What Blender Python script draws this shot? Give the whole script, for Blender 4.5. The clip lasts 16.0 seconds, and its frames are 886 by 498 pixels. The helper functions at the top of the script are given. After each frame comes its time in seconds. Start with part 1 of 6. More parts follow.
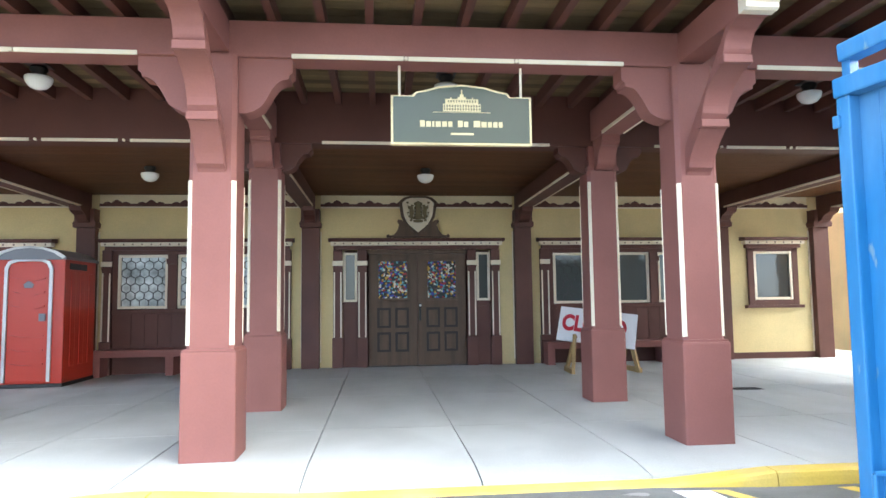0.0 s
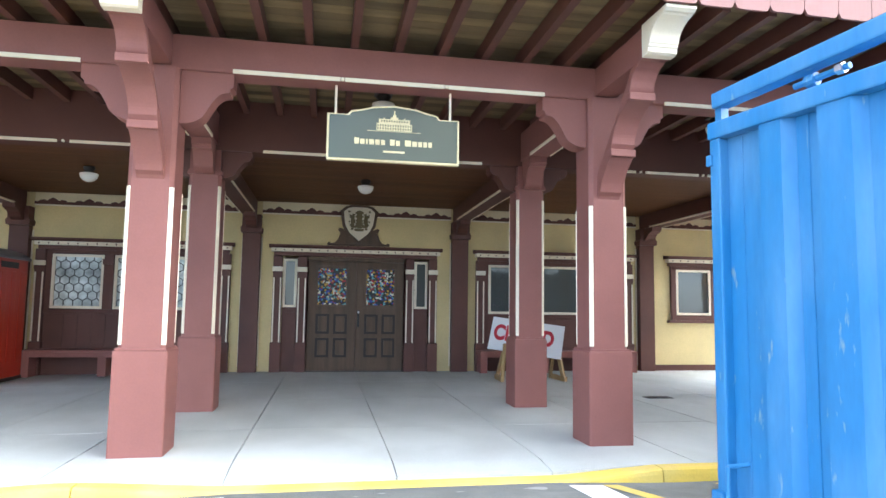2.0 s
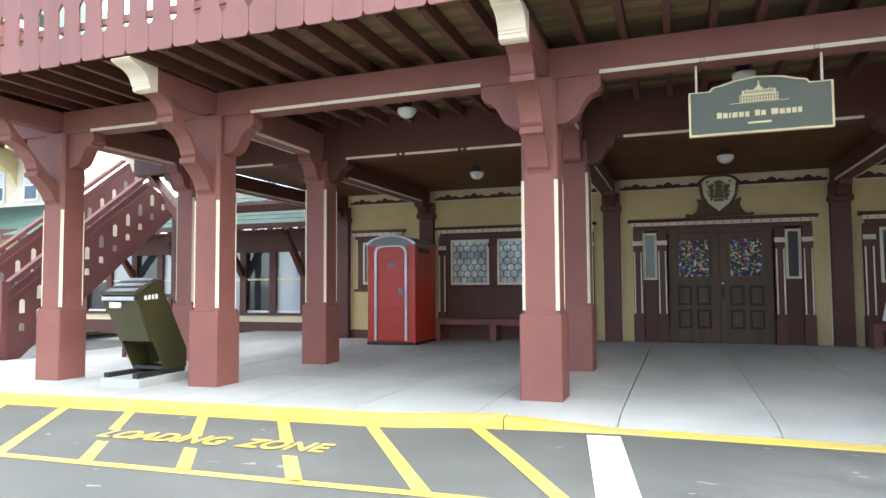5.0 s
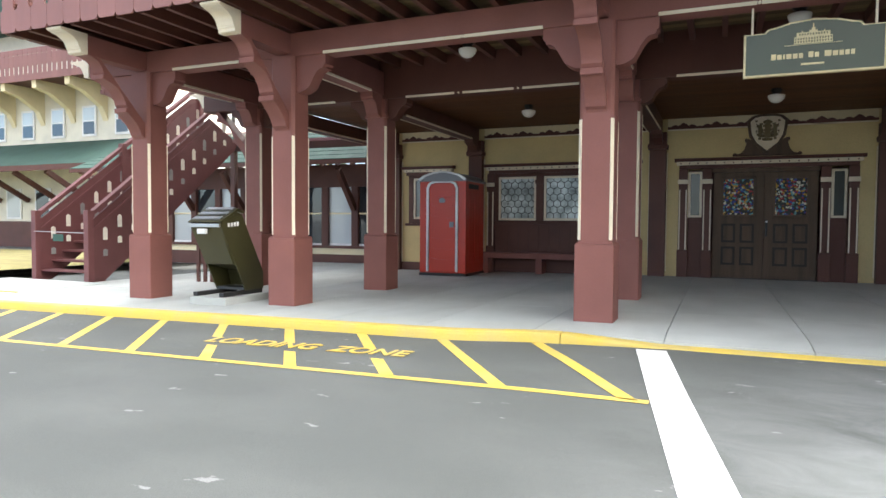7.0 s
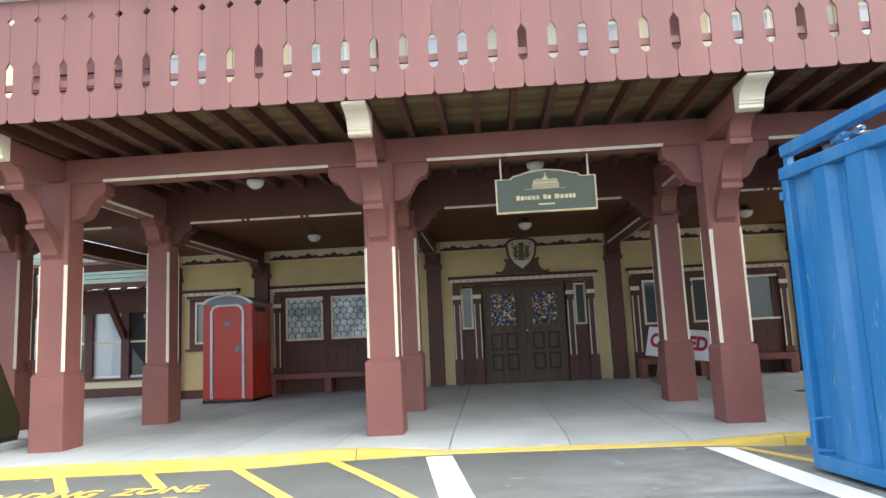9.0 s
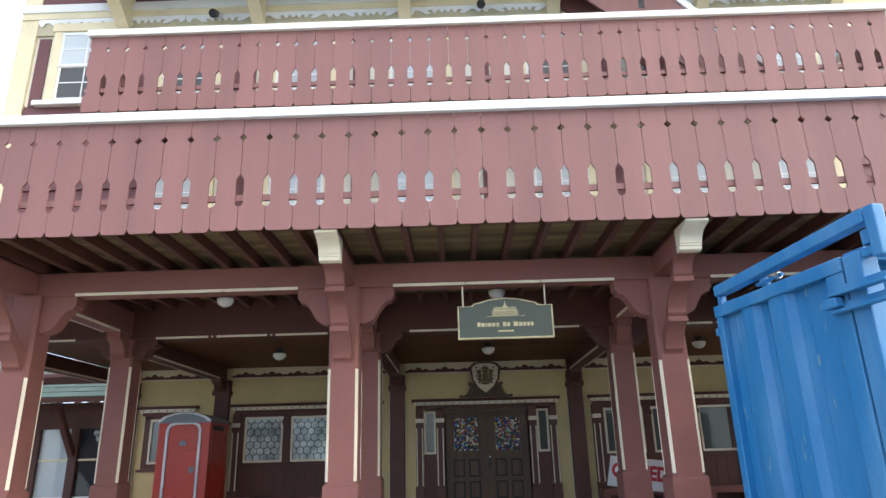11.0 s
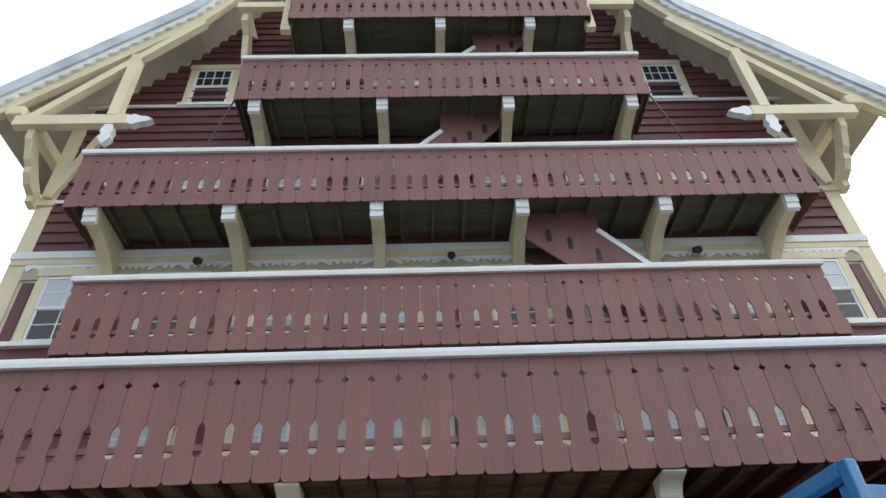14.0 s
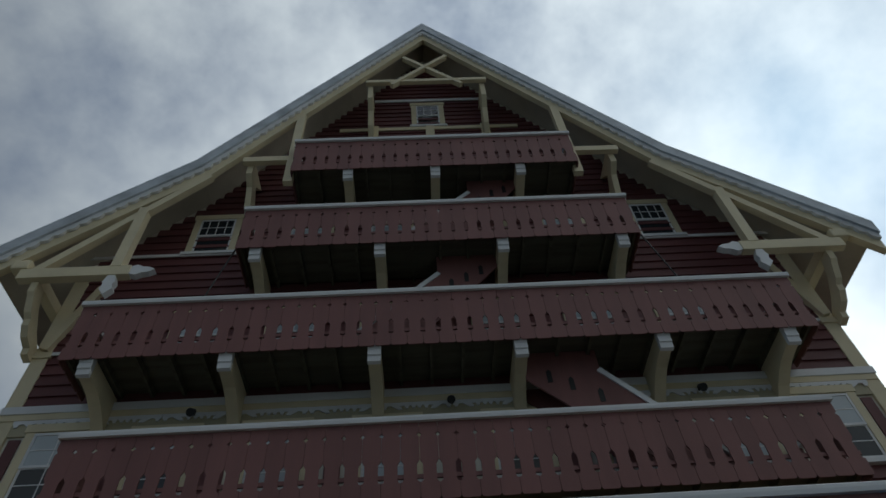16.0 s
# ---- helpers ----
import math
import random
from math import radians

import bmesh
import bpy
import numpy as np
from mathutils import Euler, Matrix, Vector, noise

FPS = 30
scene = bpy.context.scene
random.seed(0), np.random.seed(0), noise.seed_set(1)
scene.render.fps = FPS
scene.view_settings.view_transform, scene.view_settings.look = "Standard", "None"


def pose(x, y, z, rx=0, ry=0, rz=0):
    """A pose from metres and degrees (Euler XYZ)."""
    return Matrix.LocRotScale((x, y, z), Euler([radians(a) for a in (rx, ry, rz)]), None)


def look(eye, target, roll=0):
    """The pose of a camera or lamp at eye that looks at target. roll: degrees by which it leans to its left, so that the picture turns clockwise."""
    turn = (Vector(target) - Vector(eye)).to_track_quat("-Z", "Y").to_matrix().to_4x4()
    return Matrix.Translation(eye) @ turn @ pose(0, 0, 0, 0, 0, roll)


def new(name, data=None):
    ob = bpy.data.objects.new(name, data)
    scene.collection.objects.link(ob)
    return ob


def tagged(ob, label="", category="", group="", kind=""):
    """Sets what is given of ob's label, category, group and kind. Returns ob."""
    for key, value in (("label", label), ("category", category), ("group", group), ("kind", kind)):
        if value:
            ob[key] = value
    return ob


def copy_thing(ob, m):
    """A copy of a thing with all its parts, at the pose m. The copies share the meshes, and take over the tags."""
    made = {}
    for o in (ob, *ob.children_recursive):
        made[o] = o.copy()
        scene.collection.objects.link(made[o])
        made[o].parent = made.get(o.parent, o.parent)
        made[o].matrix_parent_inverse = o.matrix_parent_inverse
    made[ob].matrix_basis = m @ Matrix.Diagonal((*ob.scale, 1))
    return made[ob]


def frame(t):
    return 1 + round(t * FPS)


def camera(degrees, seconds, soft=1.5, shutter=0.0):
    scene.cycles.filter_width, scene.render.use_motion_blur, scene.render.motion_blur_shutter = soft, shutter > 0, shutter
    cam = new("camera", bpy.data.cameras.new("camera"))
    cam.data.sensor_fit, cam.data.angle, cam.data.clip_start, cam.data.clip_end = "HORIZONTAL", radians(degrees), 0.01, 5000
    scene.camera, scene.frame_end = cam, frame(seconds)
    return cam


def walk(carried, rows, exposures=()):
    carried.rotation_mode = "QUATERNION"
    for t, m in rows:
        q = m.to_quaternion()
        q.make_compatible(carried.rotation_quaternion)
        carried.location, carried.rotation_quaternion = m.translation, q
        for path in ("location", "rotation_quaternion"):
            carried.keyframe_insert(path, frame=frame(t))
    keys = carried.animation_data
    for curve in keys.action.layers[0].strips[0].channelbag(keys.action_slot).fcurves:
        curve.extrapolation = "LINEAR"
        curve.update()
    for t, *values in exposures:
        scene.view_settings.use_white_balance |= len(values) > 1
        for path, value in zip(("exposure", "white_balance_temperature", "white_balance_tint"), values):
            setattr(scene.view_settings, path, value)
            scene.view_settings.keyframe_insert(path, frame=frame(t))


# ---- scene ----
cam = camera(68.7, 16.0)
PATH = [
    (0, (-0.687, -5.507, 1.235), (-0.492, -3.522, 1.392), -0.7),
    (0.5, (-0.664, -5.55, 1.228), (-0.295, -3.591, 1.392), -0.4),
    (1, (-0.615, -5.631, 1.246), (-0.158, -3.694, 1.445), -0.3),
    (1.5, (-0.543, -5.777, 1.217), (-0.069, -3.84, 1.376), 0.2),
    (2, (-0.545, -5.913, 1.228), (-0.195, -3.953, 1.412), 0.8),
    (2.5, (-0.586, -6.026, 1.253), (-0.395, -4.048, 1.478), -0.2),
    (3, (-0.548, -6.143, 1.265), (-0.479, -4.158, 1.496), 0.2),
    (3.5, (-0.534, -6.267, 1.226), (-0.661, -4.281, 1.421), 0.4),
    (4, (-0.565, -6.369, 1.23), (-0.892, -4.403, 1.4), 0.3),
    (4.5, (-0.672, -6.53, 1.198), (-1.134, -4.588, 1.322), 0.1),
    (5, (-0.718, -6.672, 1.178), (-1.399, -4.794, 1.284), -0.4),
    (5.2, (-0.73, -6.743, 1.167), (-1.501, -4.899, 1.226), 0.5),
    (7.3, (-0.805, -7.409, 1.07), (-1.583, -5.569, 0.987), 0.5),
    (7.5, (-0.823, -7.433, 1.067), (-1.454, -5.536, 1.01), 0.8),
    (8, (-0.801, -7.599, 1.176), (-1.128, -5.627, 1.139), -1.6),
    (8.2, (-0.789, -7.655, 1.134), (-1.067, -5.675, 1.176), -2.2),
    (10.3, (-0.66, -8.226, 1.164), (-0.695, -6.27, 1.581), -1.4),
    (10.5, (-0.651, -8.243, 1.148), (-0.685, -6.3, 1.624), -1.4),
    (11, (-0.643, -8.273, 1.133), (-0.668, -6.37, 1.747), -1.5),
    (11.5, (-0.657, -8.256, 1.146), (-0.591, -6.409, 1.91), -2.0),
    (12, (-0.657, -8.282, 1.167), (-0.6, -6.478, 2.029), -1.5),
    (12.2, (-0.673, -8.356, 1.135), (-0.621, -6.579, 2.051), -1.6),
    (12.5, (-0.668, -8.305, 1.154), (-0.616, -6.573, 2.153), -1.8),
    (13, (-0.65, -8.328, 1.175), (-0.603, -6.651, 2.264), -2.1),
    (13.5, (-0.612, -8.32, 1.183), (-0.547, -6.71, 2.367), -2.0),
    (14, (-0.604, -8.349, 1.201), (-0.528, -6.787, 2.448), -3.0),
    (14.5, (-0.561, -8.367, 1.214), (-0.484, -6.862, 2.528), -3.8),
    (15, (-0.554, -8.368, 1.244), (-0.481, -6.901, 2.602), -4.7),
    (15.5, (-0.537, -8.449, 1.283), (-0.461, -7.08, 2.739), -5.1),
    (16, (-0.53, -8.466, 1.295), (-0.445, -7.194, 2.837), -5.2),
]
EXPO = [(0.0, 1.98, 6400, 10), (1.5, 1.92, 6250, 10), (3.0, 1.84, 6350, 10), (4.0, 1.62, 6450, 10), (5.0, 1.24, 6600, 10), (7.5, 0.78, 6800, 10),
        (8.2, 1.05, 6700, 10), (10.3, 1.12, 6700, 9), (11.0, 0.80, 6500, 10), (11.5, 0.46, 6450, 9), (12.5, 0.16, 6350, 8), (13.0, 0.0, 6300, 8), (14.0, -0.35, 6350, 8), (14.5, -0.85, 6300, 8), (15.0, -1.12, 6300, 7), (15.5, -1.95, 6150, 6), (16.0, -2.85, 6050, 3)]
walk(cam, [(t, look(eye, target, roll)) for t, eye, target, roll in PATH], EXPO)

# ---- world and sun: bright broken overcast ----
world = bpy.data.worlds.new("sky")
scene.world = world
world.use_nodes = True
wn, wl = world.node_tree.nodes, world.node_tree.links
sky = wn.new("ShaderNodeTexSky")
sky.sky_type, sky.sun_disc = "NISHITA", False
sky.sun_elevation, sky.sun_rotation = radians(47), radians(50)
coords = wn.new("ShaderNodeTexCoord")
clouds = wn.new("ShaderNodeTexNoise")
clouds.inputs["Scale"].default_value, clouds.inputs["Detail"].default_value, clouds.inputs["Roughness"].default_value = 1.6, 7, 0.55
wl.new(coords.outputs["Generated"], clouds.inputs["Vector"])
cover = wn.new("ShaderNodeValToRGB")
cover.color_ramp.elements[0].position, cover.color_ramp.elements[1].position = 0.33, 0.60
cover.color_ramp.elements[0].color, cover.color_ramp.elements[1].color = (0.20, 0.20, 0.20, 1), (1, 1, 1, 1)
wl.new(clouds.outputs["Fac"], cover.inputs["Fac"])
white = wn.new("ShaderNodeMix")
white.data_type = "RGBA"
glow, lit, cloud = wn.new("ShaderNodeVectorMath"), wn.new("ShaderNodeMapRange"), wn.new("ShaderNodeVectorMath")
glow.operation, cloud.operation = "DOT_PRODUCT", "SCALE"
glow.inputs[1].default_value = (0.53, 0.43, 0.73)          # towards the sun behind the clouds
lit.interpolation_type = "SMOOTHSTEP"
lit.inputs["From Min"].default_value, lit.inputs["From Max"].default_value = 0.15, 1.0
lit.inputs["To Min"].default_value, lit.inputs["To Max"].default_value = 8.5, 66.0
cloud.inputs[0].default_value = (1.0, 1.0, 0.97)
wl.new(coords.outputs["Generated"], glow.inputs[0])
wl.new(glow.outputs["Value"], lit.inputs["Value"])
wl.new(lit.outputs["Result"], cloud.inputs["Scale"])
wl.new(cloud.outputs["Vector"], white.inputs["B"])
wl.new(cover.outputs["Color"], white.inputs["Factor"])
blue = wn.new("ShaderNodeMix")
blue.data_type, blue.blend_type = "RGBA", "MULTIPLY"
blue.inputs["Factor"].default_value, blue.inputs["B"].default_value = 1.0, (1.1, 1.75, 2.5, 1)
wl.new(sky.outputs["Color"], blue.inputs["A"])
wl.new(blue.outputs["Result"], white.inputs["A"])
wl.new(white.outputs["Result"], wn["Background"].inputs["Color"])
wn["Background"].inputs["Strength"].default_value = 0.15
sun = new("sun", bpy.data.lights.new("sun", "SUN"))
sun.data.energy, sun.data.angle, sun.data.color = 1.2, radians(25), (1.0, 0.96, 0.9)
sun.matrix_world = look((16, 13, 22), (0, 0, 0))


# ---- materials ----
def material(name, color, rough=0.6, metal=0.0, grain=8.0, vary=0.12, stain=0.5, bump=0.15, fine=60.0, stretch=(1, 1, 1), rand=0.0, tint=None, island=False, fleck=None):
    """Painted or raw surface: colour broken by a broad and a fine noise, with fine relief."""
    m = bpy.data.materials.new(name)
    m.use_nodes = True
    n, l = m.node_tree.nodes, m.node_tree.links
    b = n["Principled BSDF"]
    b.inputs["Roughness"].default_value, b.inputs["Metallic"].default_value = rough, metal
    tc, mp = n.new("ShaderNodeTexCoord"), n.new("ShaderNodeMapping")
    geo = n.new("ShaderNodeNewGeometry")
    mp.inputs["Scale"].default_value = stretch
    l.new(geo.outputs["Position"], mp.inputs["Vector"])
    big, small = n.new("ShaderNodeTexNoise"), n.new("ShaderNodeTexNoise")
    big.inputs["Scale"].default_value, big.inputs["Detail"].default_value = grain * 0.18, 5
    small.inputs["Scale"].default_value, small.inputs["Detail"].default_value = fine, 4
    l.new(mp.outputs["Vector"], big.inputs["Vector"])
    l.new(mp.outputs["Vector"], small.inputs["Vector"])
    dark = tint or tuple(c * (1 - stain) for c in color)
    mix = n.new("ShaderNodeMix")
    mix.data_type = "RGBA"
    mix.inputs["A"].default_value, mix.inputs["B"].default_value = (*color, 1), (*dark, 1)
    ramp = n.new("ShaderNodeMapRange")
    ramp.inputs["From Min"].default_value, ramp.inputs["From Max"].default_value = 0.42, 0.8
    l.new(big.outputs["Fac"], ramp.inputs["Value"])
    l.new(ramp.outputs["Result"], mix.inputs["Factor"])
    colour = mix.outputs["Result"]
    if fleck:                                    # scuffs or stains: colour, scale, where they begin, how soft
        spots, edge, over = n.new("ShaderNodeTexNoise"), n.new("ShaderNodeMapRange"), n.new("ShaderNodeMix")
        over.data_type = "RGBA"
        spots.inputs["Scale"].default_value, spots.inputs["Detail"].default_value = fleck[1], 6
        edge.inputs["From Min"].default_value, edge.inputs["From Max"].default_value = fleck[2], fleck[2] + fleck[3]
        edge.inputs["To Max"].default_value = 0.8
        over.inputs["B"].default_value = (*fleck[0], 1)
        l.new(mp.outputs["Vector"], spots.inputs["Vector"])
        l.new(spots.outputs["Fac"], edge.inputs["Value"])
        l.new(edge.outputs["Result"], over.inputs["Factor"])
        l.new(colour, over.inputs["A"])
        colour = over.outputs["Result"]
    hsv = n.new("ShaderNodeHueSaturation")
    l.new(colour, hsv.inputs["Color"])
    val = n.new("ShaderNodeMapRange")
    val.inputs["To Min"].default_value, val.inputs["To Max"].default_value = 1 - vary, 1 + vary
    l.new(small.outputs["Fac"], val.inputs["Value"])
    out = val.outputs["Result"]
    if rand or island:
        src = geo.outputs["Random Per Island"] if island else n.new("ShaderNodeObjectInfo").outputs["Random"]
        rr, mul = n.new("ShaderNodeMapRange"), n.new("ShaderNodeMath")
        mul.operation = "MULTIPLY"
        rr.inputs["To Min"].default_value, rr.inputs["To Max"].default_value = 1 - rand, 1 + rand
        l.new(src, rr.inputs["Value"])
        l.new(rr.outputs["Result"], mul.inputs[0])
        l.new(out, mul.inputs[1])
        out = mul.outputs["Value"]
    l.new(out, hsv.inputs["Value"])
    l.new(hsv.outputs["Color"], b.inputs["Base Color"])
    bp = n.new("ShaderNodeBump")
    bp.inputs["Strength"].default_value, bp.inputs["Distance"].default_value = bump, 0.01
    l.new(small.outputs["Fac"], bp.inputs["Height"])
    l.new(bp.outputs["Normal"], b.inputs["Normal"])
    return m


def glass_material(name, color, rough=0.03):
    m = bpy.data.materials.new(name)
    m.use_nodes = True
    b = m.node_tree.nodes["Principled BSDF"]
    b.inputs["Base Color"].default_value, b.inputs["Roughness"].default_value = (*color, 1), rough
    b.inputs["Specular IOR Level"].default_value = 0.7
    n, l = m.node_tree.nodes, m.node_tree.links
    geo, ns, bp = n.new("ShaderNodeNewGeometry"), n.new("ShaderNodeTexNoise"), n.new("ShaderNodeBump")
    ns.inputs["Scale"].default_value = 5
    bp.inputs["Strength"].default_value, bp.inputs["Distance"].default_value = 0.06, 0.02
    l.new(geo.outputs["Position"], ns.inputs["Vector"])
    l.new(ns.outputs["Fac"], bp.inputs["Height"])
    l.new(bp.outputs["Normal"], b.inputs["Normal"])
    return m


PAINT = material("redbrown_paint", (0.236, 0.094, 0.080), 0.6, stain=0.18, vary=0.08, bump=0.08)
PAINT.node_tree.nodes["Principled BSDF"].inputs["Specular IOR Level"].default_value = 0.3
BOARD = material("redbrown_board_paint", (0.230, 0.101, 0.092), 0.6, stain=0.22, vary=0.06, rand=0.06, bump=0.1, stretch=(1, 1, 0.15), grain=10, fine=40)
# darker copy of PAINT; on the inner porch timbers it carries their shade
DARKRED = material("redbrown_dark_and_shaded", (0.100, 0.033, 0.023), 0.6, stain=0.3, vary=0.1, bump=0.12)
SIDING = material("siding_paint", (0.145, 0.050, 0.050), 0.6, stain=0.25, vary=0.1, rand=0.1, stretch=(0.3, 1, 1))
STUCCO = material("cream_stucco", (0.67, 0.53, 0.27), 0.9, stain=0.2, vary=0.12, bump=0.6, fine=38, grain=7, tint=(0.54, 0.44, 0.24))
CREAM = material("cream_paint", (0.76, 0.66, 0.44), 0.6, stain=0.15, vary=0.06)
PALE = material("pale_trim_paint", (0.76, 0.67, 0.52), 0.6, stain=0.15, vary=0.06)
WHITE = material("white_trim_paint", (0.80, 0.80, 0.80), 0.55, stain=0.12, vary=0.05)
OAK = material("dark_oak", (0.098, 0.056, 0.032), 0.6, stain=0.5, vary=0.3, stretch=(6, 6, 0.6), fine=25)
CEILWOOD = material("varnished_ceiling_board", (0.125, 0.048, 0.018), 0.55, stain=0.4, vary=0.15, rand=0.14, island=True, stretch=(0.3, 3, 1))
CEILWOOD.node_tree.nodes["Principled BSDF"].inputs["Specular IOR Level"].default_value = 0.2
DECKWOOD = material("weathered_deck_plank", (0.175, 0.122, 0.058), 0.85, stain=0.6, vary=0.25, rand=0.3, island=True, stretch=(0.35, 4, 1), fine=30)
DECKGREY = material("grey_stained_plank", (0.112, 0.102, 0.070), 0.85, stain=0.5, vary=0.2, rand=0.2, island=True, stretch=(0.4, 4, 1), fine=30)
# oak darkened to stand for the shade in the door panel grooves
OAKDARK = material("oak_groove_shade", (0.025, 0.016, 0.011), 0.6)
CONCRETE = material("concrete", (0.455, 0.48, 0.46), 0.85, stain=0.22, vary=0.12, rand=0.06, bump=0.25, fine=90, grain=5, stretch=(1, 0.6, 1), fleck=((0.39, 0.40, 0.38), 1.6, 0.48, 0.26))
ASPHALT = material("asphalt", (0.098, 0.105, 0.100), 0.9, stain=0.22, vary=0.3, bump=0.6, fine=140, grain=5, tint=(0.130, 0.137, 0.130), stretch=(0.8, 1.4, 1), fleck=((0.30, 0.305, 0.298), 5.0, 0.70, 0.03))
YELLOW = material("yellow_road_paint", (0.66, 0.47, 0.09), 0.7, stain=0.25, vary=0.12, grain=14, tint=(0.52, 0.42, 0.16))
ROADWHITE = material("white_road_paint", (0.78, 0.79, 0.78), 0.7, stain=0.15, vary=0.08)
BLUE = material("blue_steel_paint", (0.011, 0.142, 0.335), 0.5, stain=0.1, vary=0.14, grain=14, fine=25, tint=(0.075, 0.215, 0.39), bump=0.05, stretch=(1.3, 1.3, 0.35), fleck=((0.16, 0.25, 0.30), 11.0, 0.655, 0.05))
RED = material("red_plastic", (0.50, 0.036, 0.016), 0.35, stain=0.12, vary=0.05, bump=0.03)
GREYPL = material("grey_plastic", (0.20, 0.20, 0.22), 0.5, stain=0.15, vary=0.05)
ALU = material("light_grey_plastic_strip", (0.74, 0.74, 0.74), 0.4, vary=0.04)
OLIVE = material("olive_steel_paint", (0.048, 0.044, 0.016), 0.4, stain=0.25, vary=0.08)
STEEL = material("bare_steel", (0.5, 0.5, 0.5), 0.35, metal=0.9)
IRON = material("black_iron", (0.02, 0.02, 0.02), 0.5)
GREEN = material("green_sign_paint", (0.030, 0.052, 0.032), 0.16, stain=0.2, vary=0.06, bump=0.02)
GOLD = material("gold_leaf", (0.72, 0.60, 0.33), 0.4, vary=0.1)
ROOFGREEN = material("green_shingle", (0.032, 0.078, 0.062), 0.85, stain=0.3, vary=0.2, rand=0.15, island=True)
LAMPGLASS = material("opal_glass", (0.78, 0.78, 0.74), 0.25, vary=0.02, stain=0.05)
SIGNWHITE = material("white_board", (0.80, 0.80, 0.80), 0.5, stain=0.06, vary=0.03)
SIGNRED = material("red_lettering", (0.55, 0.03, 0.05), 0.5)
RAWWOOD = material("bare_pine", (0.36, 0.23, 0.10), 0.75, vary=0.2, stretch=(4, 4, 0.6))
JOINT = material("dark_joint", (0.28, 0.28, 0.27), 0.95)
SOFFIT = material("pale_soffit_paint", (0.55, 0.50, 0.40), 0.7, stain=0.2)
ROOFEDGE = material("grey_metal_flashing", (0.60, 0.64, 0.69), 0.5)
LEAD = material("lead_came", (0.05, 0.05, 0.05), 0.6)
GRASS = material("dry_grass", (0.22, 0.19, 0.07), 0.95, vary=0.4, stain=0.4)
# distance haze is mixed into this pale blue; no air is modelled
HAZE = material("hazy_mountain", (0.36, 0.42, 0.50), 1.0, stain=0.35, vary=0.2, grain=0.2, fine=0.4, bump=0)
GLASS = glass_material("window_glass", (0.030, 0.036, 0.042))
# pale and dark blotches paint the sky's reflection into the leaded panes
PALEGLASS = material("leaded_glass_with_reflections", (0.64, 0.69, 0.68), 0.15, grain=15, stain=0.75, vary=0.45, fine=11, bump=0.35, tint=(0.03, 0.045, 0.045))
PORCHGLASS = glass_material("grey_porch_glass", (0.085, 0.095, 0.090), 0.06)
PORCHGLASS.node_tree.nodes["Principled BSDF"].inputs["Specular IOR Level"].default_value = 0.35
CURTAIN = glass_material("curtained_glass", (0.45, 0.48, 0.50), 0.05)
BLIND = glass_material("blind_behind_glass", (0.52, 0.57, 0.60), 0.08)
FRIEZE = material("olive_cream_paint", (0.48, 0.43, 0.29), 0.7, stain=0.2)
PALEWALL = material("pale_upper_wall", (0.74, 0.70, 0.60), 0.8, stain=0.2)


def stained_material():
    m = glass_material("stained_glass", (0.1, 0.1, 0.1), 0.35)
    n, l = m.node_tree.nodes, m.node_tree.links
    tc, vor, ramp = n.new("ShaderNodeNewGeometry"), n.new("ShaderNodeTexVoronoi"), n.new("ShaderNodeValToRGB")
    vor.inputs["Scale"].default_value = 29
    n["Principled BSDF"].inputs["Specular IOR Level"].default_value = 0.25
    l.new(tc.outputs["Position"], vor.inputs["Vector"])
    sep = n.new("ShaderNodeSeparateColor")
    l.new(vor.outputs["Color"], sep.inputs["Color"])
    cols = [(0.015, 0.02, 0.03), (0.30, 0.02, 0.03), (0.02, 0.03, 0.02), (0.55, 0.52, 0.42), (0.03, 0.05, 0.28), (0.02, 0.02, 0.025), (0.45, 0.25, 0.03), (0.01, 0.012, 0.015), (0.10, 0.30, 0.34), (0.02, 0.02, 0.02)]
    ramp.color_ramp.interpolation = "CONSTANT"
    for k, c in enumerate(cols):
        e = ramp.color_ramp.elements[k] if k < 1 else ramp.color_ramp.elements.new(k / len(cols))
        e.position, e.color = k / len(cols), (*c, 1)
    l.new(sep.outputs["Red"], ramp.inputs["Fac"])
    l.new(ramp.outputs["Color"], n["Principled BSDF"].inputs["Base Color"])
    return m


STAINED = stained_material()


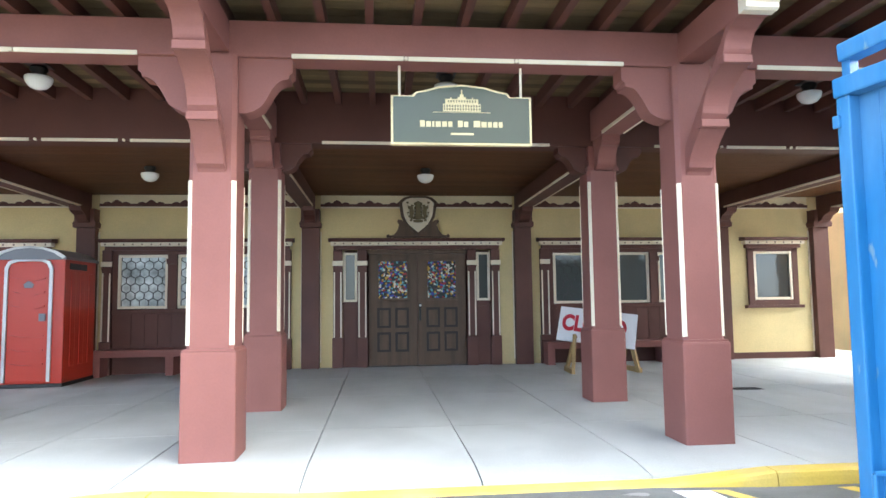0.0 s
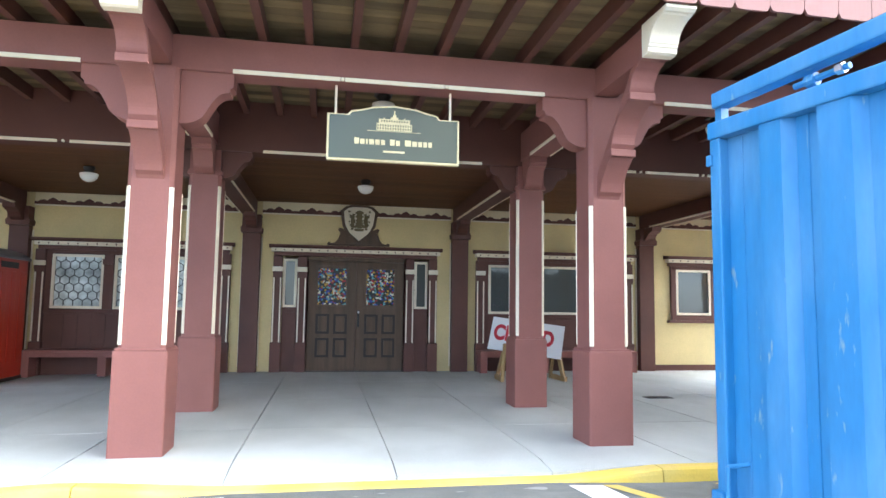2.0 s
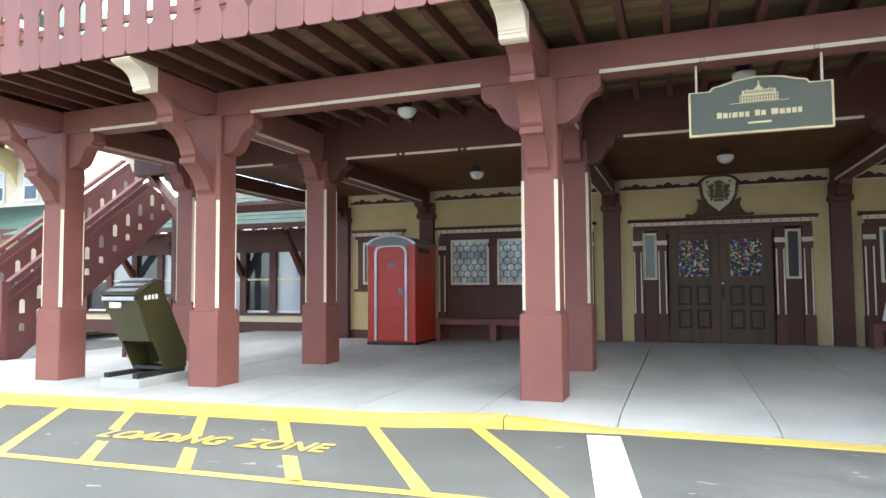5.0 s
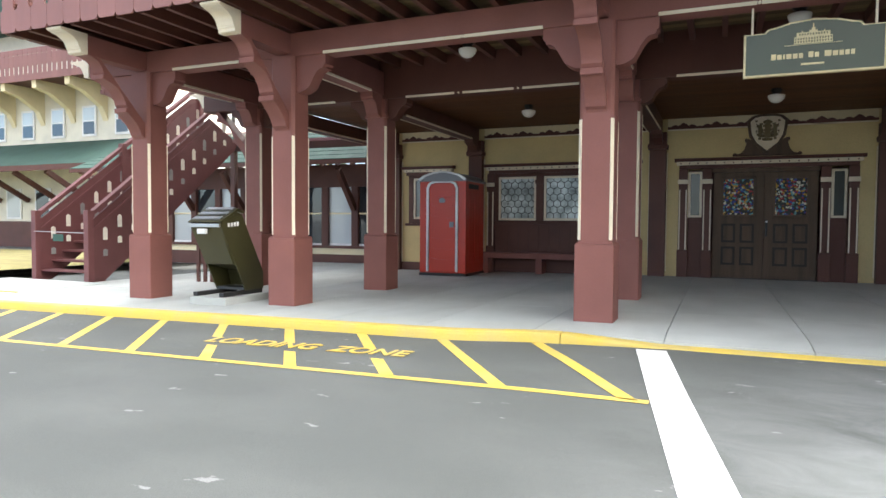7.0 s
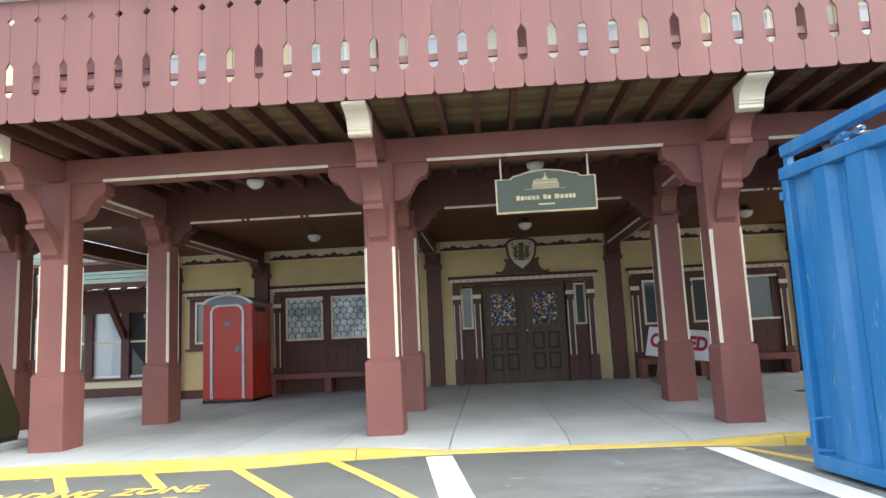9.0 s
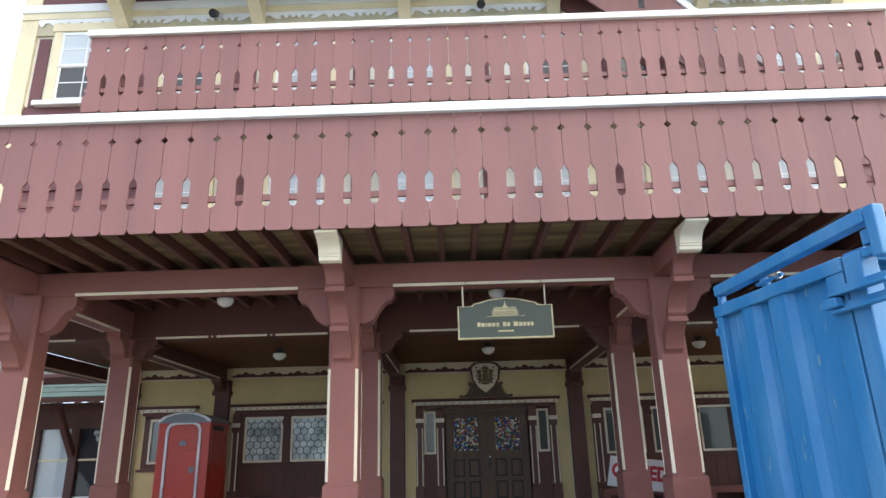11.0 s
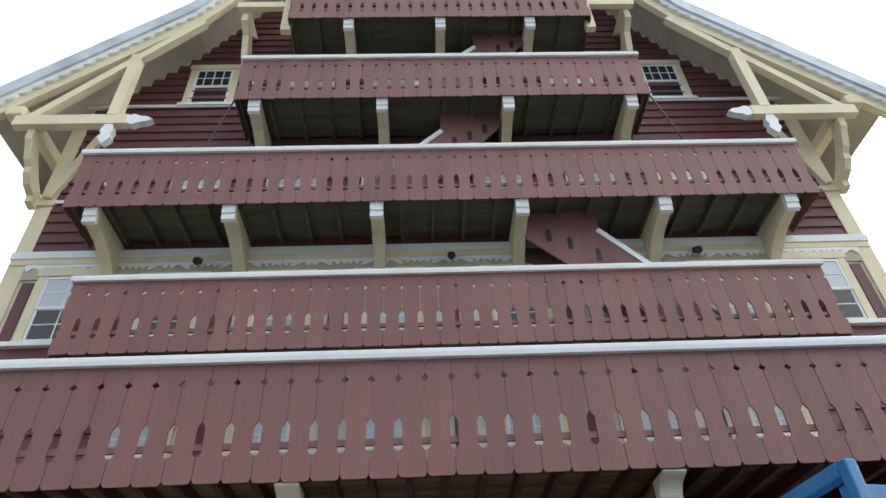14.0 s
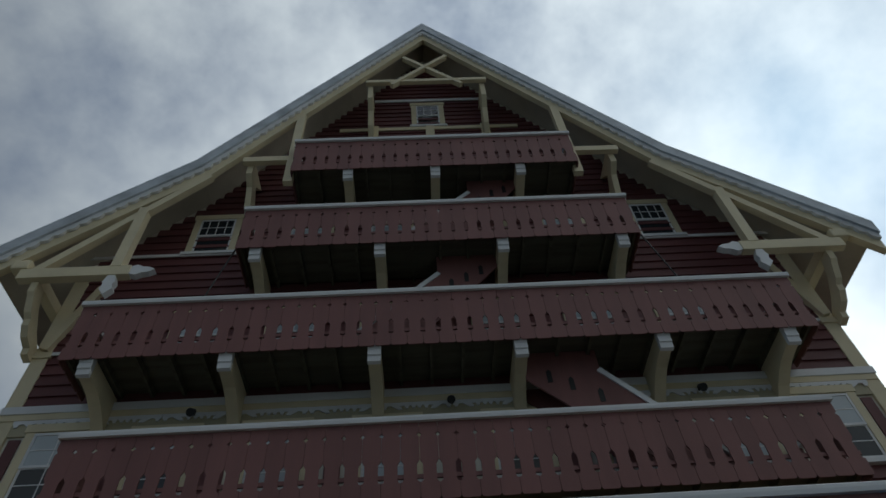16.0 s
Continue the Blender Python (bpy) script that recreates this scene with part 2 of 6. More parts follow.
def dusted(m, centre, radius, dust):
    """A pale swept patch of stone dust on the drive, streaky, fading out from its centre."""
    n, l = m.node_tree.nodes, m.node_tree.links
    b = n["Principled BSDF"]
    base = b.inputs["Base Color"].links[0].from_socket
    geo, away, near, streak, turn, cut, mul, mix = (n.new(k) for k in ("ShaderNodeNewGeometry", "ShaderNodeVectorMath", "ShaderNodeMapRange", "ShaderNodeTexNoise", "ShaderNodeMapping", "ShaderNodeMapRange", "ShaderNodeMath", "ShaderNodeMix"))
    away.operation, mul.operation, mix.data_type = "DISTANCE", "MULTIPLY", "RGBA"
    away.inputs[1].default_value = centre
    near.interpolation_type = "SMOOTHSTEP"
    near.inputs["From Min"].default_value, near.inputs["From Max"].default_value = radius, radius * 0.15
    turn.inputs["Rotation"].default_value, turn.inputs["Scale"].default_value = (0, 0, radians(30)), (0.8, 1.35, 1)
    streak.inputs["Scale"].default_value, streak.inputs["Detail"].default_value, streak.inputs["Roughness"].default_value, streak.inputs["Distortion"].default_value = 1.5, 9, 0.66, 0.6
    cut.inputs["From Min"].default_value, cut.inputs["From Max"].default_value = 0.33, 0.72
    mix.inputs["B"].default_value = (*dust, 1)
    l.new(geo.outputs["Position"], away.inputs[0])
    l.new(geo.outputs["Position"], turn.inputs["Vector"])
    l.new(turn.outputs["Vector"], streak.inputs["Vector"])
    l.new(away.outputs["Value"], near.inputs["Value"])
    l.new(streak.outputs["Fac"], cut.inputs["Value"])
    l.new(near.outputs["Result"], mul.inputs[0])
    l.new(cut.outputs["Result"], mul.inputs[1])
    l.new(mul.outputs["Value"], mix.inputs["Factor"])
    l.new(base, mix.inputs["A"])
    l.new(mix.outputs["Result"], b.inputs["Base Color"])


dusted(ASPHALT, (2.2, -3.9, -0.1), 4.2, (0.36, 0.375, 0.37))


# ---- mesh helpers ----
def box(bm, x0, x1, y0, y1, z0, z1, bevel=0.0, m=None):
    r = bmesh.ops.create_cube(bm, size=1.0)["verts"]
    bmesh.ops.scale(bm, vec=(x1 - x0, y1 - y0, z1 - z0), verts=r)
    bmesh.ops.translate(bm, vec=((x0 + x1) / 2, (y0 + y1) / 2, (z0 + z1) / 2), verts=r)
    if m is not None:
        bmesh.ops.transform(bm, matrix=m, verts=r)
    if bevel:
        es = list({e for v in r for e in v.link_edges})
        bmesh.ops.bevel(bm, geom=es, offset=bevel, segments=2, profile=0.6, affect="EDGES")
    return bm


def B(*a, bevel=0.0, m=None):
    return box(bmesh.new(), *a, bevel=bevel, m=m)


def prism(pts, axis, a, b, bm=None):
    """A closed outline, given in the plane across the axis, drawn out from a to b."""
    bm = bm or bmesh.new()
    put = {"x": lambda p, d: (d, p[0], p[1]), "y": lambda p, d: (p[0], d, p[1]), "z": lambda p, d: (p[0], p[1], d)}[axis]
    lo, hi = [bm.verts.new(put(p, a)) for p in pts], [bm.verts.new(put(p, b)) for p in pts]
    bm.faces.new(lo)
    bm.faces.new(hi[::-1])
    for k in range(len(pts)):
        j = (k + 1) % len(pts)
        bm.faces.new((lo[j], lo[k], hi[k], hi[j]))
    bmesh.ops.recalc_face_normals(bm, faces=bm.faces)
    return bm


def smooth(pts, n=4):
    """An open line of points rounded by a curve that runs through all of them."""
    out = []
    ext = [pts[0]] + list(pts) + [pts[-1]]
    for k in range(1, len(ext) - 2):
        p0, p1, p2, p3 = ext[k - 1], ext[k], ext[k + 1], ext[k + 2]
        for j in range(n):
            t = j / n
            out.append(tuple(0.5 * (2 * p1[c] + (p2[c] - p0[c]) * t + (2 * p0[c] - 5 * p1[c] + 4 * p2[c] - p3[c]) * t * t + (3 * p1[c] - p0[c] - 3 * p2[c] + p3[c]) * t ** 3) for c in (0, 1)))
    out.append(pts[-1])
    return out


def rod(p, q, r, bm=None, seg=10, r2=None):
    bm = bm or bmesh.new()
    p, q = Vector(p), Vector(q)
    d = q - p
    m = Matrix.Translation((p + q) / 2) @ d.to_track_quat("Z", "Y").to_matrix().to_4x4()
    bmesh.ops.create_cone(bm, cap_ends=True, segments=seg, radius1=r, radius2=r if r2 is None else r2, depth=d.length, matrix=m)
    return bm


def bar(p, q, w, h, bm=None, up=(0, 0, 1), bevel=0.0):
    """A squared timber from p to q, w wide across and h high."""
    bm = bm or bmesh.new()
    p, q = Vector(p), Vector(q)
    d = (q - p).normalized()
    side = d.cross(Vector(up)).normalized()
    top = side.cross(d)
    m = Matrix((side, d, top)).transposed().to_4x4()
    m.translation = (p + q) / 2
    return box(bm, -w / 2, w / 2, -(q - p).length / 2, (q - p).length / 2, -h / 2, h / 2, bevel=bevel, m=m)


def revolve(profile, m=None, seg=20):
    bm = bmesh.new()
    rings = [[bm.verts.new((r * math.cos(2 * math.pi * k / seg), r * math.sin(2 * math.pi * k / seg), z)) for k in range(seg)] for r, z in profile]
    for a, b in zip(rings, rings[1:]):
        for k in range(seg):
            bm.faces.new((a[k], a[(k + 1) % seg], b[(k + 1) % seg], b[k]))
    bm.faces.new(rings[0][::-1])
    bm.faces.new(rings[-1])
    bmesh.ops.recalc_face_normals(bm, faces=bm.faces)
    for f in bm.faces:
        f.smooth = True
    if m is not None:
        bm.transform(m)
    return bm


def mesh_of(bm, mat):
    me = bpy.data.meshes.new("mesh")
    bm.to_mesh(me)
    bm.free()
    me.materials.append(mat)
    return me


def part(name, bm, mat, parent, label=""):
    """One mesh under a thing or a part; bm is in world places, the thing's own pose is taken out."""
    root = parent
    while root.parent:
        root = root.parent
    bm.transform(root.matrix_basis.inverted())
    ob = new(name, mesh_of(bm, mat))
    ob.parent = parent
    return tagged(ob, label)


def thing(name, label, category, group="", kind="", at=(0, 0, 0), turn=0.0):
    ob = new(name)
    ob.empty_display_size = 0.1
    ob.matrix_basis = pose(*at, 0, 0, turn)
    return tagged(ob, label, category, group, kind)


def solid(name, bm, mat, label, category, kind="structure"):
    return tagged(new(name, mesh_of(bm, mat)), label, category, "", kind)


def piece(name, me, parent, m=None):
    ob = new(name, me)
    ob.parent = parent
    if m is not None:
        ob.matrix_basis = m
    return ob


def words(name, body, size, mat, parent, m, extrude=0.002, shear=0.0, width=None, bold=0.035):
    cu = bpy.data.curves.new("letters", "FONT")
    cu.body, cu.size, cu.extrude, cu.shear, cu.align_x, cu.offset = body, size, extrude, shear, "CENTER", size * bold
    tmp = bpy.data.objects.new("letters", cu)
    scene.collection.objects.link(tmp)
    bpy.context.view_layer.update()
    me = bpy.data.meshes.new_from_object(tmp.evaluated_get(bpy.context.evaluated_depsgraph_get()))
    bpy.data.objects.remove(tmp)
    if width:
        xs = [v.co.x for v in me.vertices]
        k = width / (max(xs) - min(xs))
        me.transform(Matrix.Diagonal((k, 1, 1, 1)))
    me.materials.clear()
    me.materials.append(mat)
    ob = new(name, me)
    ob.parent = parent
    ob.matrix_basis = m
    return ob


# ---- ground, porch floor, kerb and markings ----
def gz(x):
    """Fall of the ground and porch towards the west end."""
    return -0.013 * max(0.0, -2.0 - x)


def lip(x):
    """1 along the raised kerb, 0 at the dropped entry."""
    a = min(1.0, max(0.0, (-x - 1.25) / 1.0))
    b = min(1.0, max(0.0, (x - 1.30) / 0.8))
    return max(a, b)


def edge(x):
    """Front line of the kerb: it draws in towards the entry."""
    u = min(1.0, max(0.0, (-x - 2.3) / 1.1))
    return -1.07 - 0.19 * u * u * (3 - 2 * u)


EDGE = -1.12
ROAD = -0.105


def sheet(xs, ys, zf):
    bm = bmesh.new()
    g = [[bm.verts.new((x, y, zf(x, y))) for x in xs] for y in ys]
    for a, b in zip(g, g[1:]):
        for k in range(len(xs) - 1):
            bm.faces.new((a[k], a[k + 1], b[k + 1], b[k]))
    return bm


def road_z(x, y):
    near = max(0.0, min(1.0, (y + 2.6) / 1.2))
    return ROAD + gz(max(x, -14.0)) + 0.025 * near * (1 - lip(x))


gx = [-900, -200, -60, -30] + [-20 + 0.25 * k for k in range(161)] + [30, 60, 200, 900]
gy = [-900, -200, -60, -30, -20, -15, -10, -6, -4, -3, -2.6, -2.4, -2.2, -2.0, -1.8, -1.6, -1.4, -1.2, -1.1, -1.0, -0.95, 2, 6, 9, 15, 40, 120, 900]
solid("ground", sheet(gx, gy, lambda x, y: road_z(x, y) - (0.25 if y > -0.96 and -20 < x < 20 else 0.0)), ASPHALT, "grey worn asphalt drive with pale scuffs", "ground")


def floor_z(x, y):
    drop = max(0.0, min(1.0, (-0.55 - y) / 0.65))
    return gz(x) - 0.07 * drop * (1 - lip(x))


porch = solid("floor", sheet([-12 + 0.5 * k for k in range(45)], [-0.98, 0, 2, 4, 6, 8, 10], lambda x, y: floor_z(x, y) - 0.03), JOINT, "pale concrete porch floor of large slabs", "floor")


def slab(x0, x1, y0, y1):
    bm = bmesh.new()
    nx, ny = max(2, int((x1 - x0) / 0.3)), max(2, int((y1 - y0) / 0.3))
    xs = [x0 + (x1 - x0) * k / nx for k in range(nx + 1)]
    us = [k / ny for k in range(ny + 1)]
    first = (lambda x: edge(x) + 0.155) if y0 < -0.9 else (lambda x: y0)
    top = [[bm.verts.new((x, first(x) + (y1 - first(x)) * u, floor_z(x, first(x) + (y1 - first(x)) * u))) for x in xs] for u in us]
    for a, b in zip(top, top[1:]):
        for k in range(nx):
            bm.faces.new((a[k], a[k + 1], b[k + 1], b[k]))
    for row, flip in ((top[0], 1), (top[-1], 0), ([r[0] for r in top], 0), ([r[-1] for r in top], 1)):
        low = [bm.verts.new((v.co.x, v.co.y, v.co.z - 0.03)) for v in row]
        for k in range(len(row) - 1):
            f = (row[k], row[k + 1], low[k + 1], low[k])
            bm.faces.new(f[::-1] if flip else f)
    bmesh.ops.recalc_face_normals(bm, faces=bm.faces)
    return bm


# yellow kerb along the drive, sinking at the entry
def kerb_strip(x0, x1):
    bm = bmesh.new()
    n = max(2, int((x1 - x0) / 0.1))
    prof = lambda x: [(edge(x) + 0.15, floor_z(x, -1.1) - 0.06), (edge(x) + 0.15, floor_z(x, -1.1)), (edge(x) + 0.03, floor_z(x, -1.2)),
                      (edge(x) + 0.008, floor_z(x, -1.2) - 0.012), (edge(x), floor_z(x, -1.2) - 0.035 * lip(x) - 0.01), (edge(x) - 0.012, road_z(x, EDGE) - 0.05)]
    rows = []
    for k in range(n + 1):
        x = x0 + (x1 - x0) * k / n
        rows.append([bm.verts.new((x, y, z)) for y, z in prof(x)])
    for a, b in zip(rows, rows[1:]):
        for j in range(5):
            bm.faces.new((a[j], a[j + 1], b[j + 1], b[j]))
    bm.faces.new(rows[0])
    bm.faces.new(rows[-1][::-1])
    bmesh.ops.recalc_face_normals(bm, faces=bm.faces)
    return bm


kerb = thing("kerb", "yellow-painted concrete kerb, lowered at the entry", "kerb", "", "structure")
for x0, x1 in ((-14, -8.6), (-8.59, -2.2), (-2.19, 2.1), (2.11, 10)):
    part("kerb_stone", kerb_strip(x0, x1), YELLOW, kerb)


def stripe(p, q, w):
    """A painted band from p to q lying on the drive, w wide measured along x for bands across, along y for bands along."""
    bm = bmesh.new()
    n = 48
    dx, dy = q[0] - p[0], q[1] - p[1]
    ox, oy = (w / 2, 0) if abs(dy) > abs(dx) else (0, w / 2)
    rows = []
    for k in range(n + 1):
        x, y = p[0] + dx * k / n, p[1] + dy * k / n
        rows.append([bm.verts.new((x + s * ox, y + s * oy, road_z(x + s * ox, y + s * oy) + 0.005)) for s in (-1, 1)])
    for a, b in zip(rows, rows[1:]):
        bm.faces.new((a[0], a[1], b[1], b[0]))
    bmesh.ops.recalc_face_normals(bm, faces=bm.faces)
    if bm.faces[:][0].normal.z < 0:
        bmesh.ops.reverse_faces(bm, faces=bm.faces)
    return bm


marks = thing("road_marking", "yellow hatched loading bay painted on the asphalt", "road marking", "", "structure")
for k in range(9):
    p, q = Vector((-2.43 - 0.945 * k, edge(-2.43 - 0.945 * k) - 0.015)), Vector((-1.31 - 0.905 * k, -2.91 - 0.015 * k))
    if 2 <= k <= 4:                                  # broken where the lettering stands
        part("hatch_line", stripe(p, p.lerp(q, 0.44), 0.13), YELLOW, marks)
        part("hatch_line", stripe(p.lerp(q, 0.66), q, 0.13), YELLOW, marks)
    else:
        part("hatch_line", stripe(p, q, 0.13), YELLOW, marks)
part("long_line", stripe((-12.5, -3.05), (-1.18, -2.92), 0.09), YELLOW, marks)
words("lettering", "LOADING  ZONE", 0.36, YELLOW, marks, Matrix.Translation((-4.46, -2.26, ROAD + gz(-4.46) + 0.010)) @ pose(0, 0, 0, 0, -0.75, 1.2), shear=0.0, width=2.24, bold=0.02)
white_marks = thing("road_marking", "broad white stripes painted across the drive", "road marking", "", "structure")
part("white_band", stripe((-1.33, EDGE - 0.04), (-0.45, -6.4), 0.27), ROADWHITE, white_marks)
part("white_band", stripe((1.42, EDGE - 0.04), (2.3, -6.4), 0.27), ROADWHITE, white_marks)
for k in range(3):
    part("hatch_line", stripe((1.62 + 0.93 * k, EDGE - 0.03), (2.62 + 0.9 * k, -2.92), 0.13), YELLOW, white_marks)

# ---- porch posts ----
BAY = [-8.10, -5.98, -1.97, 2.07, 6.08, 8.20]      # wall pilasters
FRONTX = [-8.76, -6.18, -2.03, 2.07, 6.10, 8.60]    # front posts
INNERX = [-8.58, -6.04, -2.02, 2.05, 6.08, 8.30]    # inner posts
TOPZ = 3.58


def knee(w, z0, z1, reach):
    """Scrolled knee brace in the plane of a beam, from the post's face outwards; outline in (u, z)."""
    h = z1 - z0
    belly = smooth([(0.05, z0), (0.12 * reach + 0.06, z0 + 0.04 * h), (0.34 * reach + 0.04, z0 + 0.14 * h), (0.54 * reach, z0 + 0.32 * h), (0.66 * reach, z0 + 0.50 * h), (0.78 * reach, z0 + 0.60 * h), (0.93 * reach, z0 + 0.63 * h)], 3)
    return [(0, z0)] + belly + [(0.935 * reach, z0 + 0.70 * h), (reach, z0 + 0.74 * h), (reach, z1), (0, z1)]


def bracket(ob, m):
    """Stepped diagonal arm under a cantilever timber with a cream carved end; it reaches along -y of m from a post's axis."""
    w = 0.110
    outer = [(-0.184, 2.285), (-0.205, 2.315), (-0.225, 2.33)] + smooth([(-0.245, 2.345), (-0.28, 2.42), (-0.36, 2.52), (-0.45, 2.60), (-0.485, 2.625)], 3)
    outer += [(-0.485, 2.70), (-0.50, 2.72)] + smooth([(-0.515, 2.74), (-0.54, 2.82), (-0.63, 2.93), (-0.76, 3.00), (-0.86, 3.03)], 4)
    outer += [(-0.86, 3.10), (-0.875, 3.12)] + smooth([(-0.885, 3.14), (-0.91, 3.20), (-0.97, 3.26), (-1.08, 3.298)], 4)
    arm_bm = prism(outer + [(-0.93, 3.298), (-0.184, 2.52)], "x", -w, w)
    arm_bm.transform(m)
    arm = part("bracket_arm", arm_bm, PAINT, ob)
    for y, z in ((-0.475, 2.662), (-0.85, 3.065)):
        bm = B(-w - 0.01, w + 0.01, y - 0.045, y + 0.05, z - 0.034, z + 0.034, bevel=0.010)
        bm.transform(m)
        part("ledge", bm, PAINT, arm)
    bm = B(-w - 0.002, w + 0.002, -1.13, -0.141, 3.30, 3.566, bevel=0.008)
    bm.transform(m)
    part("cantilever", bm, PAINT, ob)
    nose = [(-1.131, 3.302), (-1.21, 3.302), (-1.235, 3.315), (-1.235, 3.35), (-1.25, 3.36), (-1.25, 3.375)]
    nose += smooth([(-1.262, 3.385), (-1.275, 3.42), (-1.31, 3.465), (-1.38, 3.505), (-1.46, 3.525)], 4) + [(-1.475, 3.535), (-1.50, 3.537), (-1.53, 3.555), (-1.53, 3.576), (-1.131, 3.576)]
    bm = prism(nose, "x", -0.126, 0.126)
    bm.transform(m)
    part("bracket_nose", bm, PALE, ob, "cream moulded bracket end")


def porch_post(front=True):
    ob = thing("porch_post", "red-brown painted timber post with cream edge strips", "post", "porch posts")
    s = 0.185
    part("plinth", B(-0.215, 0.215, -0.215, 0.215, -0.12, 0.855, bevel=0.018), PAINT, ob)
    part("plinth_cap", prism([(-0.205, 0), (0.205, 0), (0.19, 0.02), (-0.19, 0.02)], "y", -0.205, 0.205), PAINT, ob).location = (0, 0, 0.855)
    top = 3.27 if front else 2.80
    c = 0.035
    oct_ = [(-s + c, -s), (s - c, -s), (s, -s + c), (s, s - c), (s - c, s), (-s + c, s), (-s, s - c), (-s, -s + c)]
    part("shaft", prism(oct_, "z", 0.855, top), PAINT, ob)
    for sx in (-1, 1):
        for sy in (-1, 1):
            bm = bmesh.new()
            a = s - c / 2 + 0.004
            m = Matrix.Translation((sx * a, sy * a, 0)) @ pose(0, 0, 0, 0, 0, 45 if sx * sy > 0 else -45)
            box(bm, -0.006, 0.006, -0.020, 0.020, 0.90, (2.22 if front else 2.66), m=m)
            part("edge_strip", bm, PALE, ob, "cream edge strip")
    if front:
        for sx in (-1, 1):
            pts = [(sx * (s + u), z) for u, z in knee(0, 2.80, 3.27, 0.44)]
            part("knee_brace", prism(pts, "y", -0.10, 0.10), PAINT, ob)
        bracket(ob, Matrix())
    else:
        part("capital", prism([(-0.20, 2.80), (0.20, 2.80), (0.20, 2.83), (0.175, 2.86), (0.175, 3.10), (-0.175, 3.10), (-0.175, 2.86), (-0.20, 2.83)], "y", -0.2, 0.2), PAINT, ob)
        for sx in (-1, 1):
            pts = [(sx * (0.17 + u), z) for u, z in knee(0, 2.78, 3.12, 0.36)]
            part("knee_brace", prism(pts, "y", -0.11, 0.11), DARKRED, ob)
        pts = [(-(0.17 + u), z) for u, z in knee(0, 2.80, 3.2, 0.34)]
        part("knee_brace", prism(pts, "x", -0.11, 0.11), PAINT, ob)
    return ob


front_post = porch_post(True)
front_post.matrix_basis = pose(FRONTX[2], 0, 0)
inner_post = porch_post(False)
inner_post.matrix_basis = pose(INNERX[2], 2.33, 0)
for k in (0, 1, 3, 4, 5):
    corner_post = copy_thing(front_post, pose(FRONTX[k], 0, 0))
    side_post = copy_thing(inner_post, pose(INNERX[k], 2.33, 0))
    if k == 0:                                   # the west end carries the deck on side arms too
        bracket(corner_post, pose(FRONTX[0], 0, 0, 0, 0, -90))
        bracket(side_post, pose(INNERX[0], 2.33, -0.1, 0, 0, -90))

# ---- porch roof: beams, joists, deck and ceiling ----
XL, XR = -9.75, 9.85
frame_thing = thing("porch_frame", "red-brown timber beams and joists carrying the porch deck", "timber frame", "", "structure")
part("front_beam", B(XL, XR, -0.14, 0.14, 3.27, TOPZ, bevel=0.012), PAINT, frame_thing)
# same paint as the front beam, with the porch shade put into its colour
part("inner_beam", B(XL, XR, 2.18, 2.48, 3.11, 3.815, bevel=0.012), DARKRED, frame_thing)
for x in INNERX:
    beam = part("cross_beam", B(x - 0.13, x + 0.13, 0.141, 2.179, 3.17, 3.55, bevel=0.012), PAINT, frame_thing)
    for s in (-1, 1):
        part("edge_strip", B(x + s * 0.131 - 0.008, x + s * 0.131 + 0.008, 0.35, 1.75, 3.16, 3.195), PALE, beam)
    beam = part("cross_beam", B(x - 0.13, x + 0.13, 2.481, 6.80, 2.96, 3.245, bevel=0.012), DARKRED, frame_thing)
    for s in (-1, 1):
        part("edge_strip", B(x + s * 0.131 - 0.008, x + s * 0.131 + 0.008, 3.0, 6.35, 2.952, 2.985), PALE, beam)
for x0, x1 in zip(FRONTX, FRONTX[1:]):
    a, b = x0 + 0.62, x1 - 0.62
    n = 3 if b - a > 2 else 1
    step = (b - a) / n
    for k in range(n):
        e0, e1 = a + k * step + (0.02 if k else 0), a + (k + 1) * step - (0.02 if k < n - 1 else 0)
        part("edge_strip", B(e0, e1, -0.152, -0.135, 3.262, 3.298), PALE, frame_thing, "cream bead under the beam")
        part("edge_strip", B(e0 + 0.05, e1 - 0.05, 2.168, 2.185, 3.102, 3.136), PALE, frame_thing, "cream bead under the beam")
    for k in range(1, n):
        for zz, yy in ((3.28, -0.15), (3.12, 2.17)):
            part("bead_knot", rod((a + k * step, yy - 0.01, zz), (a + k * step, yy + 0.02, zz), 0.016), PALE, frame_thing)
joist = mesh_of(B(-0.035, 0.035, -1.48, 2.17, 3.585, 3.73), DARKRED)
nj = int((XR - XL) / 0.405)
for k in range(nj + 1):
    piece("joist", joist, frame_thing, pose(XL + 0.06 + k * (XR - XL - 0.12) / nj, 0, 0))
bm = bmesh.new()
for k in range(27):
    box(bm, XL, XR, -1.47 + k * 0.14, -1.335 + k * 0.14, 3.735, 3.77)
solid("ceiling", bm, DECKWOOD, "weathered plank underside of the deck over the porch", "ceiling")
bm = bmesh.new()
for k in range(39):
    for s in range(3):
        x0 = -8.2 + s * 5.45
        box(bm, x0, x0 + 5.447, 2.49 + k * 0.115, 2.602 + k * 0.115, 3.25, 3.27)
solid("ceiling", bm, CEILWOOD, "varnished brown board ceiling of the inner porch", "ceiling")
solid("deck_floor", B(XL, XR, -1.47, 2.1, 3.775, 3.81), DECKWOOD, "plank floor of the deck over the porch", "floor")

# ---- carved balcony boards ----
BW = 0.3055


